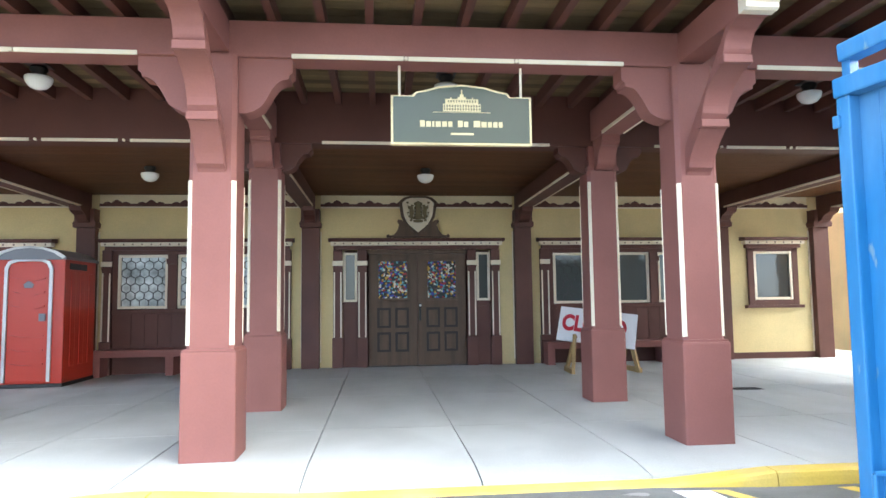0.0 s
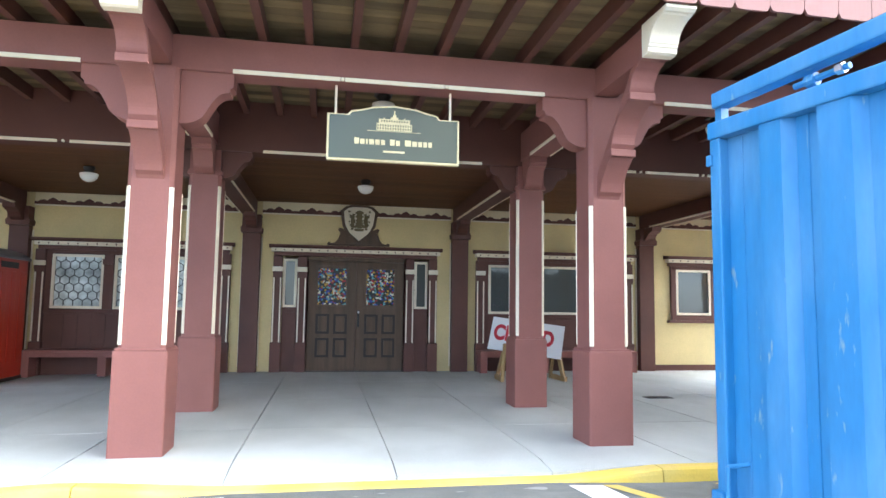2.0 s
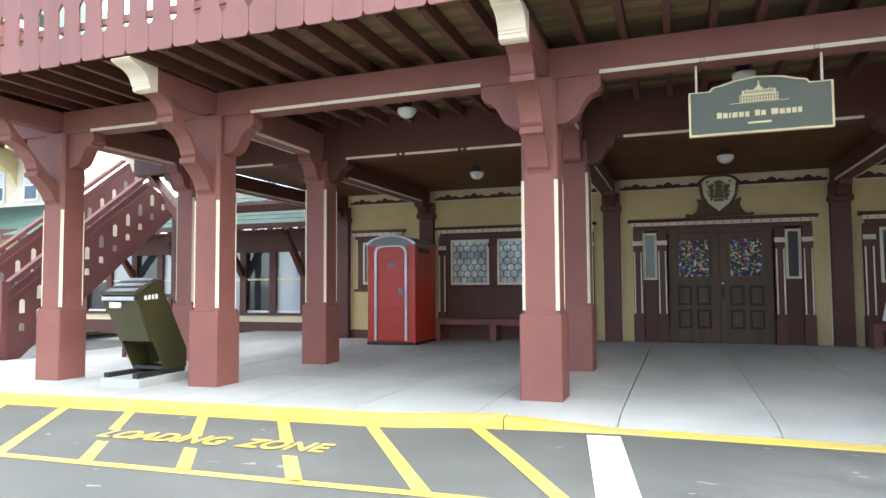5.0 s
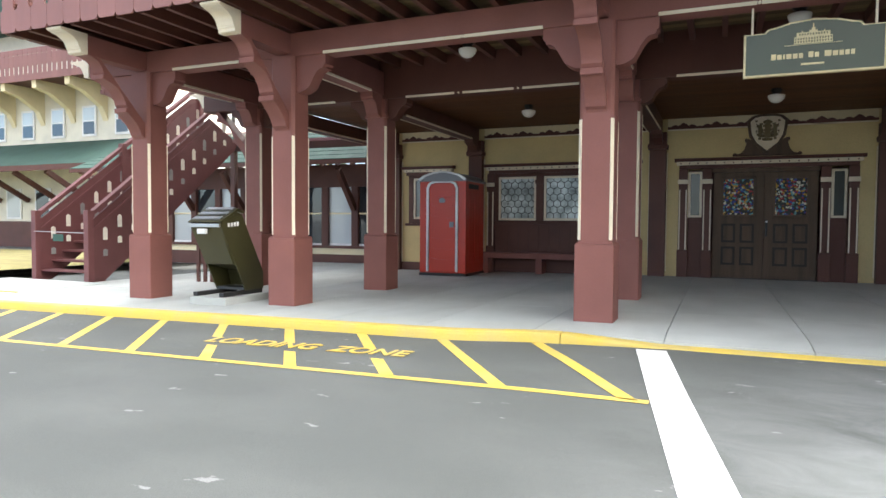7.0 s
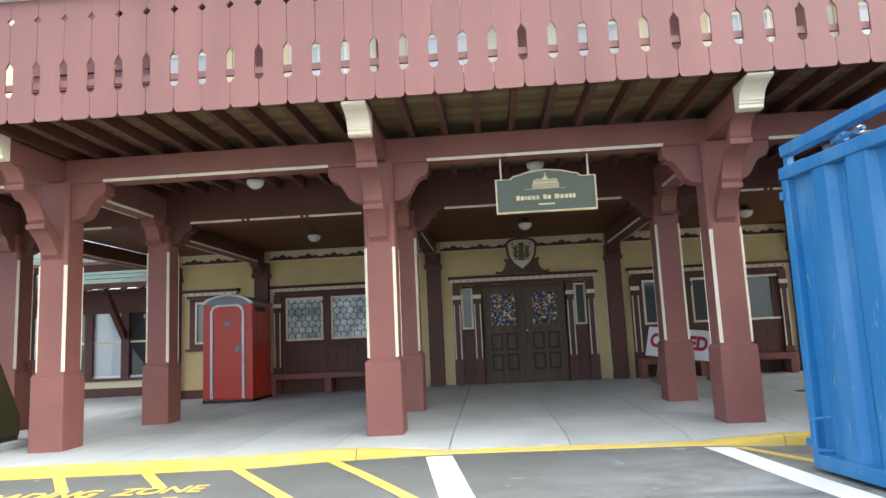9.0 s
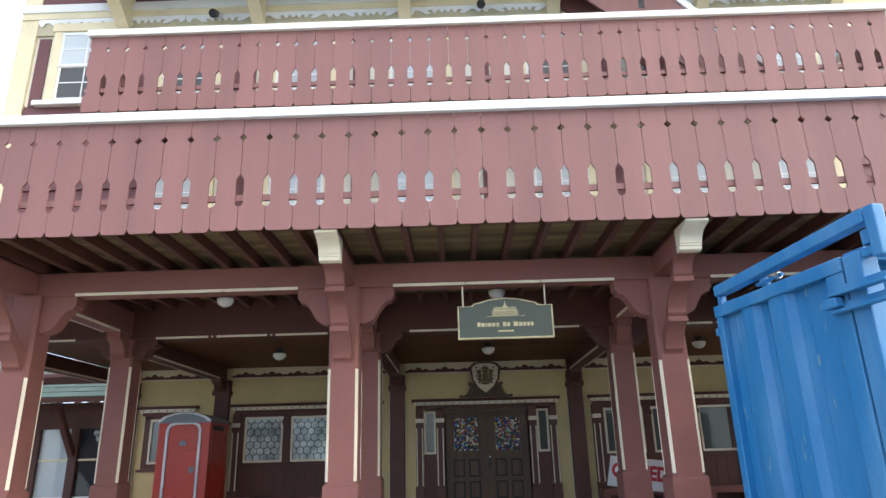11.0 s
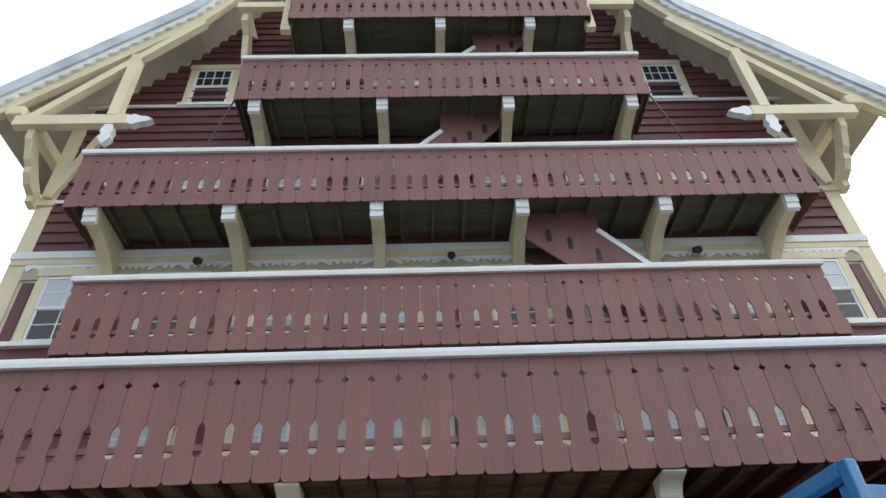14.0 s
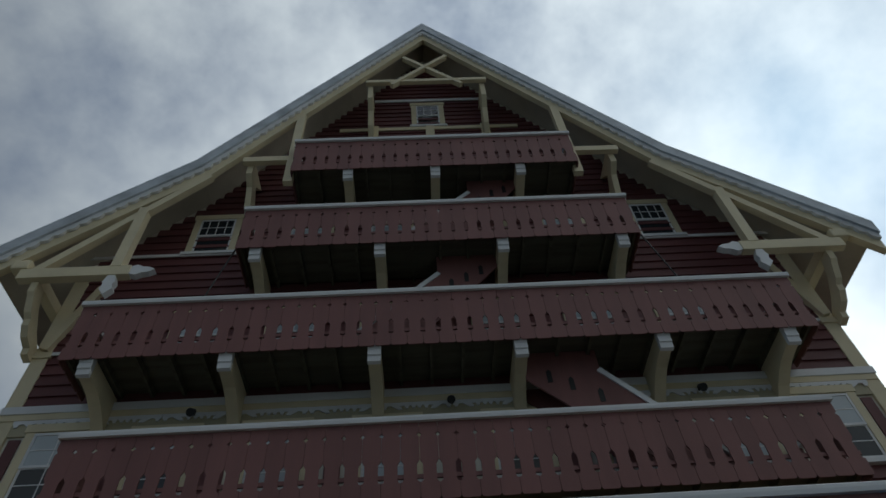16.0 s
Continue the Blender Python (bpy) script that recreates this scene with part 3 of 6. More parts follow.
def board_mesh(w):
    g, H, hs, hd = 0.0026, 1.40, 0.047, 0.043
    right = [(w - g - 0.045, 0.0), (w - g - 0.02, 0.006), (w - g, 0.045), (w - g, 0.285), (w - 0.028, 0.292), (w - hs, 0.325), (w - hs, 0.61), (w - g, 0.68),
             (w - g, 1.145 - hd), (w - g - hd, 1.145), (w - g, 1.145 + hd), (w - g, H)]
    left = [(w - x, z) for x, z in right[::-1]]
    return mesh_of(prism(right + left, "y", -0.012, 0.012), BOARD)


def balcony(name, label, x0, x1, y, z, depth, sides=True, rail=WHITE, nrail=1):
    ob = thing(name, label, "balcony", "balconies", at=((x0 + x1) / 2, y, z))
    inv = ob.matrix_basis.inverted()
    n = round((x1 - x0) / BW)
    w = (x1 - x0) / n
    me = board_mesh(w)
    rnd = random.Random(int(z * 100))
    for k in range(n):
        piece("board", me, ob, inv @ pose(x0 + k * w, y + rnd.uniform(-0.003, 0.003), z + rnd.uniform(-0.006, 0.006)))
    if sides:
        m = int(depth / w)
        for sx, turn in ((x0 + 0.012, 90), (x1 - 0.012, 90)):
            for k in range(m):
                piece("board", me, ob, inv @ pose(sx, y + 0.03 + k * w, z, 0, 0, turn))
            part("side_rail", B(sx - 0.07, sx + 0.07, y + 0.08, y + depth, z + 1.375, z + 1.50, bevel=0.008), rail, ob)
    for k in range(nrail):
        a, b = x0 - 0.03 + (x1 - x0 + 0.06) * k / nrail, x0 - 0.03 + (x1 - x0 + 0.06) * (k + 1) / nrail
        part("top_rail", prism([(y - 0.075, z + 1.385), (y + 0.08, z + 1.385), (y + 0.08, z + 1.49), (y + 0.05, z + 1.51), (y - 0.05, z + 1.51), (y - 0.085, z + 1.485), (y - 0.085, z + 1.44)], "x", a, b - 0.002), rail, ob, "white rail")
    part("back_rail", B(x0, x1, y + 0.014, y + 0.05, z + 0.368, z + 0.44), BOARD, ob)
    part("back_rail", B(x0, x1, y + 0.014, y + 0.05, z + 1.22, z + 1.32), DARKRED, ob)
    return ob


porch_balcony = balcony("porch_balcony", "red-brown balcony front of carved boards over the porch", XL, XR, -1.55, 3.58, 3.3, rail=WHITE, nrail=5)
CX = 0.05
BALC = [("balcony", -6.45, 6.50, 6.47, []), ("balcony", -7.22, 7.25, 9.62, [-6.70, -4.15, -1.38, 1.40, 4.17, 6.66]),
        ("balcony", -4.55, 4.65, 12.72, [-4.11, -1.33, 1.46, 4.22]), ("balcony", -3.72, 3.90, 15.86, [-2.22, 0.07, 2.33])]
FRONT, WALL = 0.70, 2.10
for name, x0, x1, z, brk in BALC:
    ob = balcony(name, "red-brown carved-board balcony with white rail", x0, x1, FRONT, z, WALL - FRONT)
    part("deck", B(x0 + 0.03, x1 - 0.03, FRONT + 0.02, WALL, z + 0.26, z + 0.30), DECKGREY, ob)
    n = int((x1 - x0) / 0.62)
    for k in range(n + 1):
        xx = x0 + 0.08 + (x1 - x0 - 0.16) * k / n
        part("joist", B(xx - 0.03, xx + 0.03, FRONT + 0.03, WALL, z + 0.12, z + 0.259), DECKGREY, ob)
    for x in brk:
        prof = [(WALL, z - 0.70), (WALL - 0.12, z - 0.66), (WALL - 0.28, z - 0.53), (WALL - 0.50, z - 0.40), (WALL - 0.75, z - 0.30), (WALL - 1.02, z - 0.26), (WALL - 1.22, z - 0.25), (WALL - 1.22, z + 0.10), (WALL, z + 0.10)]
        b = part("bracket", prism(prof, "x", x - 0.115, x + 0.115), CREAM, ob, "cream curved timber bracket")
        nose = [(WALL - 1.222, z - 0.30), (WALL - 1.30, z - 0.28), (WALL - 1.31, z - 0.17), (WALL - 1.34, z - 0.15), (WALL - 1.34, z - 0.03), (WALL - 1.36, z), (WALL - 1.36, z + 0.10), (WALL - 1.222, z + 0.10)]
        part("nose", prism(nose, "x", x - 0.125, x + 0.125), WHITE, b, "white moulded end")

# ---- upper facade ----
ROOF = [(-10.05, 13.06), (-6.30, 16.65), (CX, 26.22), (6.50, 16.62), (10.22, 12.86)]
low = [(-8.62, 3.82), (8.72, 3.82), (8.72, 13.9), (6.42, 16.35), (CX, 25.85), (-6.32, 16.35), (-8.62, 13.9)]
solid("wall_upper", prism(low, "y", WALL, WALL + 0.25), PALEWALL, "gable wall behind the balconies", "wall")


def half_at(z):
    """Half width of the gable wall under the roof at height z."""
    if z < 13.9:
        return 8.66
    if z < 16.35:
        return 8.66 - (z - 13.9) / 2.45 * 2.29
    return max(0.0, 6.37 * (25.85 - z) / 9.5)


shell = thing("building_shell", "plain walls that close the building, plus an unseen one that dims the porch", "wall", "", "structure")
part("side_wall", B(-8.62, -8.37, WALL + 0.251, 15.7, 3.42, 13.7), SIDING, shell)
part("side_wall", B(8.47, 8.72, WALL + 0.251, 15.7, 3.42, 13.7), SIDING, shell)
part("back_wall", B(-8.62, 8.72, 15.71, 15.9, -0.3, 13.7), SIDING, shell)
part("floor_slab", B(-8.62, 8.72, 2.485, 15.7, 3.30, 3.41), OAK, shell)
part("room_wall", B(-8.19, -7.95, 9.31, 15.7, -0.3, 3.29), OAK, shell)
part("room_wall", B(8.2, 8.45, 7.16, 15.7, -0.3, 3.29), OAK, shell)
part("room_floor", B(-7.95, 8.2, 7.16, 15.7, -0.2, -0.02), OAK, shell)
# unseen wall added east of the porch to hold back side light
part("unseen_shade_wall", B(11.4, 11.65, 0.5, 15.7, -0.2, 3.4), STUCCO, shell)
siding = thing("wall_siding", "dark red painted lap siding on the gable", "siding", "", "structure")


def lap(z0, z1, xa=None, xb=None):
    z = z0
    while z < z1 - 0.02:
        h = min(half_at(z), half_at(z + 0.28))
        a, b = CX - h if xa is None else xa, CX + h if xb is None else xb
        if b - a > 0.2:
            part("lap_board", prism([(WALL - 0.003, z), (WALL - 0.055, z), (WALL - 0.012, z + 0.29), (WALL - 0.003, z + 0.29)], "x", a, b), SIDING, siding)
        z += 0.28


lap(9.62, 14.12)
lap(14.2, 25.3)
lap(5.2, 7.35, None, -5.0)
lap(5.2, 7.35, 5.0, None)
trim = thing("facade_trim", "cream and white mouldings across the gable", "trim", "", "structure")
part("belt_course", B(-8.72, 8.82, WALL - 0.085, WALL - 0.057, 9.30, 9.60, bevel=0.01), CREAM, trim)
part("belt_cap", B(-8.74, 8.84, WALL - 0.11, WALL - 0.057, 9.44, 9.62, bevel=0.012), WHITE, trim)
part("belt_cap", B(-8.66, 8.76, WALL - 0.09, WALL - 0.057, 14.12, 14.22, bevel=0.012), WHITE, trim)
part("belt_cap", B(-8.66, 8.76, WALL - 0.09, WALL - 0.057, 10.96, 11.05, bevel=0.012), WHITE, trim)
part("frieze", B(-8.44, 8.54, WALL - 0.05, WALL - 0.004, 8.96, 9.298), FRIEZE, trim)
# white fretwork valance: S scrolls, buds and tongues cut from one board
fret_half = [(0.0, 0.10), (0.05, 0.02), (0.10, 0.03), (0.12, 0.09), (0.20, 0.10), (0.27, 0.05), (0.34, 0.01), (0.42, 0.015), (0.40, 0.06), (0.36, 0.085), (0.46, 0.10), (0.49, 0.03), (0.53, 0.03), (0.55, 0.10), (0.60, 0.10), (0.62, 0.04), (0.66, 0.04), (0.70, 0.11)]
fret_line = fret_half + [(1.40 - x, z) for x, z in fret_half[-2::-1]]
scroll_me = mesh_of(prism(fret_line + [(1.405, 0.175), (-0.005, 0.175)], "y", -0.012, 0.012), WHITE)
for k in range(12):
    piece("scroll", scroll_me, trim, pose(-8.38 + k * 1.4105, WALL - 0.066 - 0.002 * (k % 2), 9.122))
for sx in (-1, 1):
    x = CX + sx * 8.62
    part("corner_board", B(x - 0.17, x + 0.17, WALL - 0.06, WALL + 0.3, 3.82, 13.6, bevel=0.012), CREAM, trim)
    part("corner_cap", B(x - 0.22, x + 0.22, WALL - 0.1, WALL + 0.3, 10.9, 11.06, bevel=0.012), CREAM, trim)


def sash_window(name, x, z0, w, h, y, mat, label, grid=(3, 1), sill_w=0.0, plain_low=False):
    """A two-sash window with casing, sill and muntins on a wall facing the drive."""
    ob = thing(name, label, "window", "", "structure", at=(x, y, z0))
    c = 0.17
    part("casing", B(x - w / 2 - c, x - w / 2, y - 0.07, y - 0.004, z0 - 0.02, z0 + h + 0.02, bevel=0.01), CREAM, ob)
    part("casing", B(x + w / 2, x + w / 2 + c, y - 0.07, y - 0.004, z0 - 0.02, z0 + h + 0.02, bevel=0.01), CREAM, ob)
    part("head", B(x - w / 2 - c - 0.04, x + w / 2 + c + 0.04, y - 0.085, y - 0.004, z0 + h + 0.021, z0 + h + 0.20, bevel=0.01), CREAM, ob)
    part("window_sill", B(x - w / 2 - c - 0.06 - sill_w, x + w / 2 + c + 0.06 + sill_w, y - 0.13, y - 0.004, z0 - 0.12, z0 - 0.021, bevel=0.01), WHITE, ob)
    for k, (a, b, dy) in enumerate(((z0, z0 + h / 2 + 0.02, -0.035), (z0 + h / 2 - 0.02, z0 + h, -0.055))):
        sash = part("window_frame", B(x - w / 2, x + w / 2, y + dy - 0.012, y + dy + 0.012, a, a + 0.055), WHITE, ob)
        part("stile", B(x - w / 2, x - w / 2 + 0.05, y + dy - 0.012, y + dy + 0.012, a + 0.056, b - 0.056), WHITE, sash)
        part("stile", B(x + w / 2 - 0.05, x + w / 2, y + dy - 0.012, y + dy + 0.012, a + 0.056, b - 0.056), WHITE, sash)
        part("rail", B(x - w / 2, x + w / 2, y + dy - 0.012, y + dy + 0.012, b - 0.055, b), WHITE, sash)
        part("pane", B(x - w / 2 + 0.05, x + w / 2 - 0.05, y + dy, y + dy + 0.006, a + 0.055, b - 0.055), mat[k], sash)
        if plain_low and k == 0:
            continue
        for j in range(1, grid[0]):
            xx = x - w / 2 + w * j / grid[0]
            part("muntin", B(xx - 0.011, xx + 0.011, y + dy - 0.01, y + dy - 0.001, a + 0.056, b - 0.056), WHITE, sash)
        for j in range(1, grid[1] + 1):
            zz = a + (b - a) * j / (grid[1] + 1)
            part("muntin", B(x - w / 2 + 0.05, x + w / 2 - 0.05, y + dy - 0.0095, y + dy - 0.0015, zz - 0.011, zz + 0.011), WHITE, sash)
    return ob


for sx in (-1, 1):
    sash_window("window_upper", CX + sx * 7.42, 7.55, 1.0, 1.45, WALL, (GLASS, BLIND), "white sash window with cream casing beside the balcony", (2, 1), sill_w=0.1)
    part("panel", B(CX + sx * 8.27 - 0.11, CX + sx * 8.27 + 0.11, WALL - 0.03, WALL - 0.004, 7.45, 8.9), SIDING, trim)
    sash_window("window_upper", CX + sx * 5.82, 14.28, 0.92, 1.36, WALL, (GLASS, GLASS), "white sash window under the gable roof", (4, 1), plain_low=True)
sash_window("window_upper", CX + 0.02, 20.5, 0.78, 1.4, WALL, (GLASS, GLASS), "small white sash window near the gable peak", (3, 1), plain_low=True)
part("band", B(-1.75, 1.95, WALL - 0.08, WALL - 0.057, 22.22, 22.38), WHITE, trim)
part("band", B(-2.85, 3.0, WALL - 0.09, WALL - 0.057, 20.20, 20.38), CREAM, trim)
for x in (-1.72, 0.1, 1.92):
    part("band_post", B(x - 0.14, x + 0.14, WALL - 0.12, WALL - 0.035, 19.2, 20.46), CREAM, trim)
# doors and windows that open on the balconies
for z in (3.95, 6.85, 10.0, 13.1):
    for k, x in enumerate((-5.4, -3.3, -1.2, 1.3, 3.4, 5.5)):
        if abs(x) < (4.3 if z > 13 else 6.0):
            sash_window("window_upper", x, z + 0.75, 0.95, 1.25, WALL, ((GLASS, CURTAIN), (CURTAIN, BLIND), (BLIND, BLIND))[(k + int(z)) % 3], "white sash window opening on the balcony", (2, 1))


for z in (3.95, 6.85, 10.0):
    for k, x in enumerate((-6.3, -4.35, -2.2, 0.05, 2.35, 4.45, 6.4)):
        if abs(x) < 6.2 or z < 9:
            w = 0.10 + 0.05 * ((k * 5 + int(z)) % 3)
            part("panel", B(x - w, x + w, WALL - 0.03, WALL - 0.004, z + 0.1, z + 2.25), SIDING, trim)


def flight(outline, rail_a, rail_b, slots, y=1.4):
    """Carved stair side between two balconies, with its white handrail."""
    xs, zs = [p[0] for p in outline], [p[1] for p in outline]
    ob = thing("balcony_stair", "red-brown carved stair side with white handrail between balconies", "stair", "balcony stairs", at=(sum(xs) / len(xs), y, min(zs)))
    side = part("side_panel", prism(outline, "y", y - 0.02, y + 0.02), BOARD, ob)
    part("side_panel", prism(outline, "y", y + 0.60, y + 0.64), BOARD, ob)
    part("handrail", bar((rail_a[0], y, rail_a[1]), (rail_b[0], y, rail_b[1]), 0.10, 0.11), WHITE, ob, "white handrail")
    for u, zc in slots:
        part("slot", prism([(u - 0.05, zc - 0.15), (u + 0.05, zc - 0.15), (u + 0.05, zc + 0.11), (u, zc + 0.17), (u - 0.05, zc + 0.11)], "y", y - 0.026, y - 0.0205), IRON, side)
    return ob


flight([(1.5, 9.85), (1.5, 9.2), (4.1, 6.80), (5.2, 6.80), (2.97, 9.3), (2.97, 9.85)], (2.93, 9.36), (5.2, 6.97), [(1.95, 9.25), (2.35, 9.05), (2.85, 8.75)])
flight([(1.42, 12.95), (1.42, 12.62), (-0.9, 9.95), (-2.4, 9.95), (-0.05, 12.28), (-0.05, 12.95)], (-0.02, 12.36), (-2.4, 10.02), [(0.95, 12.42), (0.6, 12.2), (0.25, 12.0)])
flight([(2.3, 16.1), (2.3, 15.8), (0.1, 13.05), (-1.4, 13.05), (0.92, 15.48), (0.92, 16.1)], (0.95, 15.56), (-1.4, 13.2), [(1.9, 15.65), (1.55, 15.5), (1.2, 15.2)])
for s in (-1, 1):
    ob = thing("stay_rod", "thin black iron stay between two balconies", "rod", "stay rods", at=(CX + s * 4.95, FRONT, 11.13))
    part("rod", rod((CX + s * 4.95, FRONT + 0.02, 11.14), (CX + s * 4.62, FRONT + 0.1, 12.8), 0.018, seg=8), IRON, ob)
    part("foot_plate", B(CX + s * 4.95 - 0.06, CX + s * 4.95 + 0.06, FRONT - 0.05, FRONT + 0.07, 11.131, 11.15), IRON, ob)
for k, x in enumerate((-4.95, 0.05, 5.05)):
    ob = thing("flood_light", "small dark wall flood light", "lamp", "flood lights", at=(x, WALL - 0.05, 9.25))
    part("arm", rod((x, WALL - 0.04, 9.25), (x, WALL - 0.2, 9.22), 0.02), IRON, ob)
    part("head", rod((x, WALL - 0.16, 9.26), (x, WALL - 0.3, 9.14), 0.06, r2=0.085), IRON, ob)

# ---- gable roof ----
VERGE = 0.85
roof = thing("roof", "steep bellcast gable roof with wide verges and eaves", "roof", "", "structure")


def offset_line(d):
    """The roof line moved down by d across its slope."""
    out = []
    for k, (x, z) in enumerate(ROOF):
        if k == 2:
            out.append((x, z - d * 1.8))
        elif k in (1, 3):
            out.append((x + (d * 0.62 if k == 1 else -d * 0.62), z - d * 0.85))
        else:
            out.append((x + (d * 0.1 if k == 0 else -d * 0.1), z - d * 1.25))
    return out


part("roof_slab", prism(ROOF + offset_line(0.20)[::-1], "y", VERGE, 16), SOFFIT, roof)
part("shingles", prism([(x, z + 0.012) for x, z in ROOF[:1]] + [(x, z + 0.05) for x, z in ROOF[1:4]] + [(x, z + 0.012) for x, z in ROOF[4:]] + [(x, z + 0.004) for x, z in ROOF[::-1]], "y", VERGE - 0.04, 16), ROOFGREEN, roof)
part("verge_flashing", prism(offset_line(-0.03) + offset_line(0.30)[::-1], "y", VERGE - 0.09, VERGE - 0.031), ROOFEDGE, roof, "grey metal verge flashing")


def scalloped():
    """White fascia whose lower edge runs in a row of small scallops."""
    top, bot = offset_line(0.20), offset_line(0.40)
    pts = list(top)
    low_pts = []
    for k in range(4):
        (x0, z0), (x1, z1) = bot[k], bot[k + 1]
        L = math.hypot(x1 - x0, z1 - z0)
        n = int(L / 0.30)
        for j in range(n * 4):
            u = j / (n * 4)
            s = 0.07 * abs(math.sin(math.pi * u * n))
            nx, nz = (z1 - z0) / L, -(x1 - x0) / L
            low_pts.append((x0 + (x1 - x0) * u + nx * s, z0 + (z1 - z0) * u + nz * s))
    low_pts.append(bot[4])
    return prism(pts + low_pts[::-1], "y", VERGE - 0.03, VERGE + 0.05)


part("scalloped_fascia", scalloped(), WHITE, roof, "white scalloped fascia")
part("barge_rafter", prism(offset_line(0.40) + offset_line(0.68)[::-1], "y", VERGE + 0.052, VERGE + 0.22), CREAM, roof, "cream barge rafter")
for s in (-1, 1):
    e = ROOF[0] if s < 0 else ROOF[4]
    part("gutter", bar((e[0], VERGE, e[1] - 0.06), (e[0], 16, e[1] - 0.06), 0.12, 0.12), WHITE, roof)
YB = VERGE + 0.14


def eave_truss(s):
    X = lambda u: CX + s * u
    ob = thing("eave_truss", "cream carved timber truss at the gable eave", "truss", "eave trusses", at=(X(7.3), YB, 12.3))
    part("tie_beam", B(min(X(9.25), X(6.85)), max(X(9.25), X(6.85)), YB - 0.10, YB + 0.10, 12.22, 12.52, bevel=0.015), CREAM, ob)
    tip = [(X(6.85), 12.25), (X(6.72), 12.20), (X(6.60), 12.27), (X(6.45), 12.29), (X(6.32), 12.37), (X(6.45), 12.45), (X(6.60), 12.47), (X(6.72), 12.54), (X(6.85), 12.49)]
    part("carved_tip", prism(tip, "y", YB - 0.08, YB + 0.08), WHITE, ob)
    pend = [(X(7.28), 12.22), (X(7.34), 12.02), (X(7.30), 11.92), (X(7.34), 11.80), (X(7.20), 11.62), (X(7.06), 11.80), (X(7.10), 11.92), (X(7.06), 12.02), (X(7.12), 12.22)]
    part("pendant", prism(pend, "y", YB - 0.08, YB + 0.08), WHITE, ob)
    part("king_post", bar((X(7.2), YB, 12.5), (X(7.2), YB, 14.7), 0.24, 0.22, up=(0, 1, 0)), CREAM, ob)
    part("strut", bar((X(8.95), YB - 0.005, 12.45), (X(5.9), YB - 0.005, 16.1), 0.19, 0.18, up=(0, 1, 0)), CREAM, ob)
    part("boss", B(min(X(9.1), X(9.5)), max(X(9.1), X(9.5)), YB - 0.13, YB + 0.13, 12.53, 12.80, bevel=0.05), CREAM, ob)
    prof = [(YB + 0.02, 12.2), (YB + 0.04, 11.95), (YB + 0.12, 11.85), (YB + 0.28, 11.55), (YB + 0.40, 11.45), (YB + 0.42, 11.3), (YB + 0.58, 11.1), (WALL - 0.3, 11.0), (WALL - 0.28, 10.85), (WALL - 0.06, 10.8), (WALL - 0.06, 11.15), (WALL - 0.35, 11.4), (YB + 0.45, 11.8), (YB + 0.3, 12.2)]
    part("knee_bracket", prism(prof, "x", X(8.85) - 0.075, X(8.85) + 0.075), CREAM, ob)
    part("outlooker", B(X(8.9) - 0.11, X(8.9) + 0.11, YB + 0.101, WALL + 0.2, 12.23, 12.5), CREAM, ob)
    part("wall_brace", bar((X(8.6), WALL - 0.08, 11.1), (X(8.0), WALL - 0.08, 13.0), 0.2, 0.16, up=(0, 1, 0)), CREAM, ob)
    return ob


def mid_truss(s):
    X = lambda u: CX + s * u
    ob = thing("collar_truss", "cream timber collar and post under the gable verge", "truss", "collar trusses", at=(X(4.3), YB, 17.2))
    part("collar", B(min(X(3.7), X(5.2)), max(X(3.7), X(5.2)), YB - 0.08, YB + 0.08, 16.75, 16.98, bevel=0.012), CREAM, ob)
    part("post", bar((X(3.86), YB, 15.7), (X(3.86), YB, 19.9), 0.24, 0.17, up=(0, 1, 0)), CREAM, ob)
    prof = [(YB + 0.085, 17.0), (YB + 0.085, 16.4), (YB + 0.4, 16.2), (YB + 0.6, 15.6), (WALL - 0.2, 15.3), (WALL - 0.05, 14.6), (WALL - 0.04, 15.8), (WALL - 0.5, 16.5), (WALL - 0.04, 17.0)]
    part("knee_bracket", prism(prof, "x", X(5.0) - 0.08, X(5.0) + 0.08), CREAM, ob)
    return ob


for s in (-1, 1):
    eave_truss(s)
    mid_truss(s)
peak = thing("peak_truss", "cream crossed timbers in the gable peak", "truss")
part("collar", B(-1.95, 2.05, YB - 0.07, YB + 0.07, 21.50, 21.68, bevel=0.012), CREAM, peak)
for s in (-1, 1):
    part("cross_brace", bar((CX + s * 1.15, YB + s * 0.012, 21.3), (CX - s * 0.75, YB + s * 0.012, 23.5), 0.14, 0.17, up=(0, 1, 0)), CREAM, peak)
    prof = [(YB + 0.085, 21.5), (YB + 0.085, 20.7), (YB + 0.4, 20.4), (YB + 0.6, 19.8), (WALL - 0.2, 19.5), (WALL - 0.05, 18.8), (WALL - 0.04, 20.2), (WALL - 0.5, 21.0), (WALL - 0.04, 21.5)]
    part("knee_bracket", prism(prof, "x", CX + s * 1.85 - 0.08, CX + s * 1.85 + 0.08), CREAM, peak)

# ---- porch back wall ----
YW = 6.90
back = thing("wall_porch", "cream stucco porch wall with red-brown pilasters", "wall", "", "structure")


def wall_piece(x0, x1, z0, z1):
    part("stucco", B(x0, x1, YW, YW + 0.25, z0, z1), STUCCO, back)


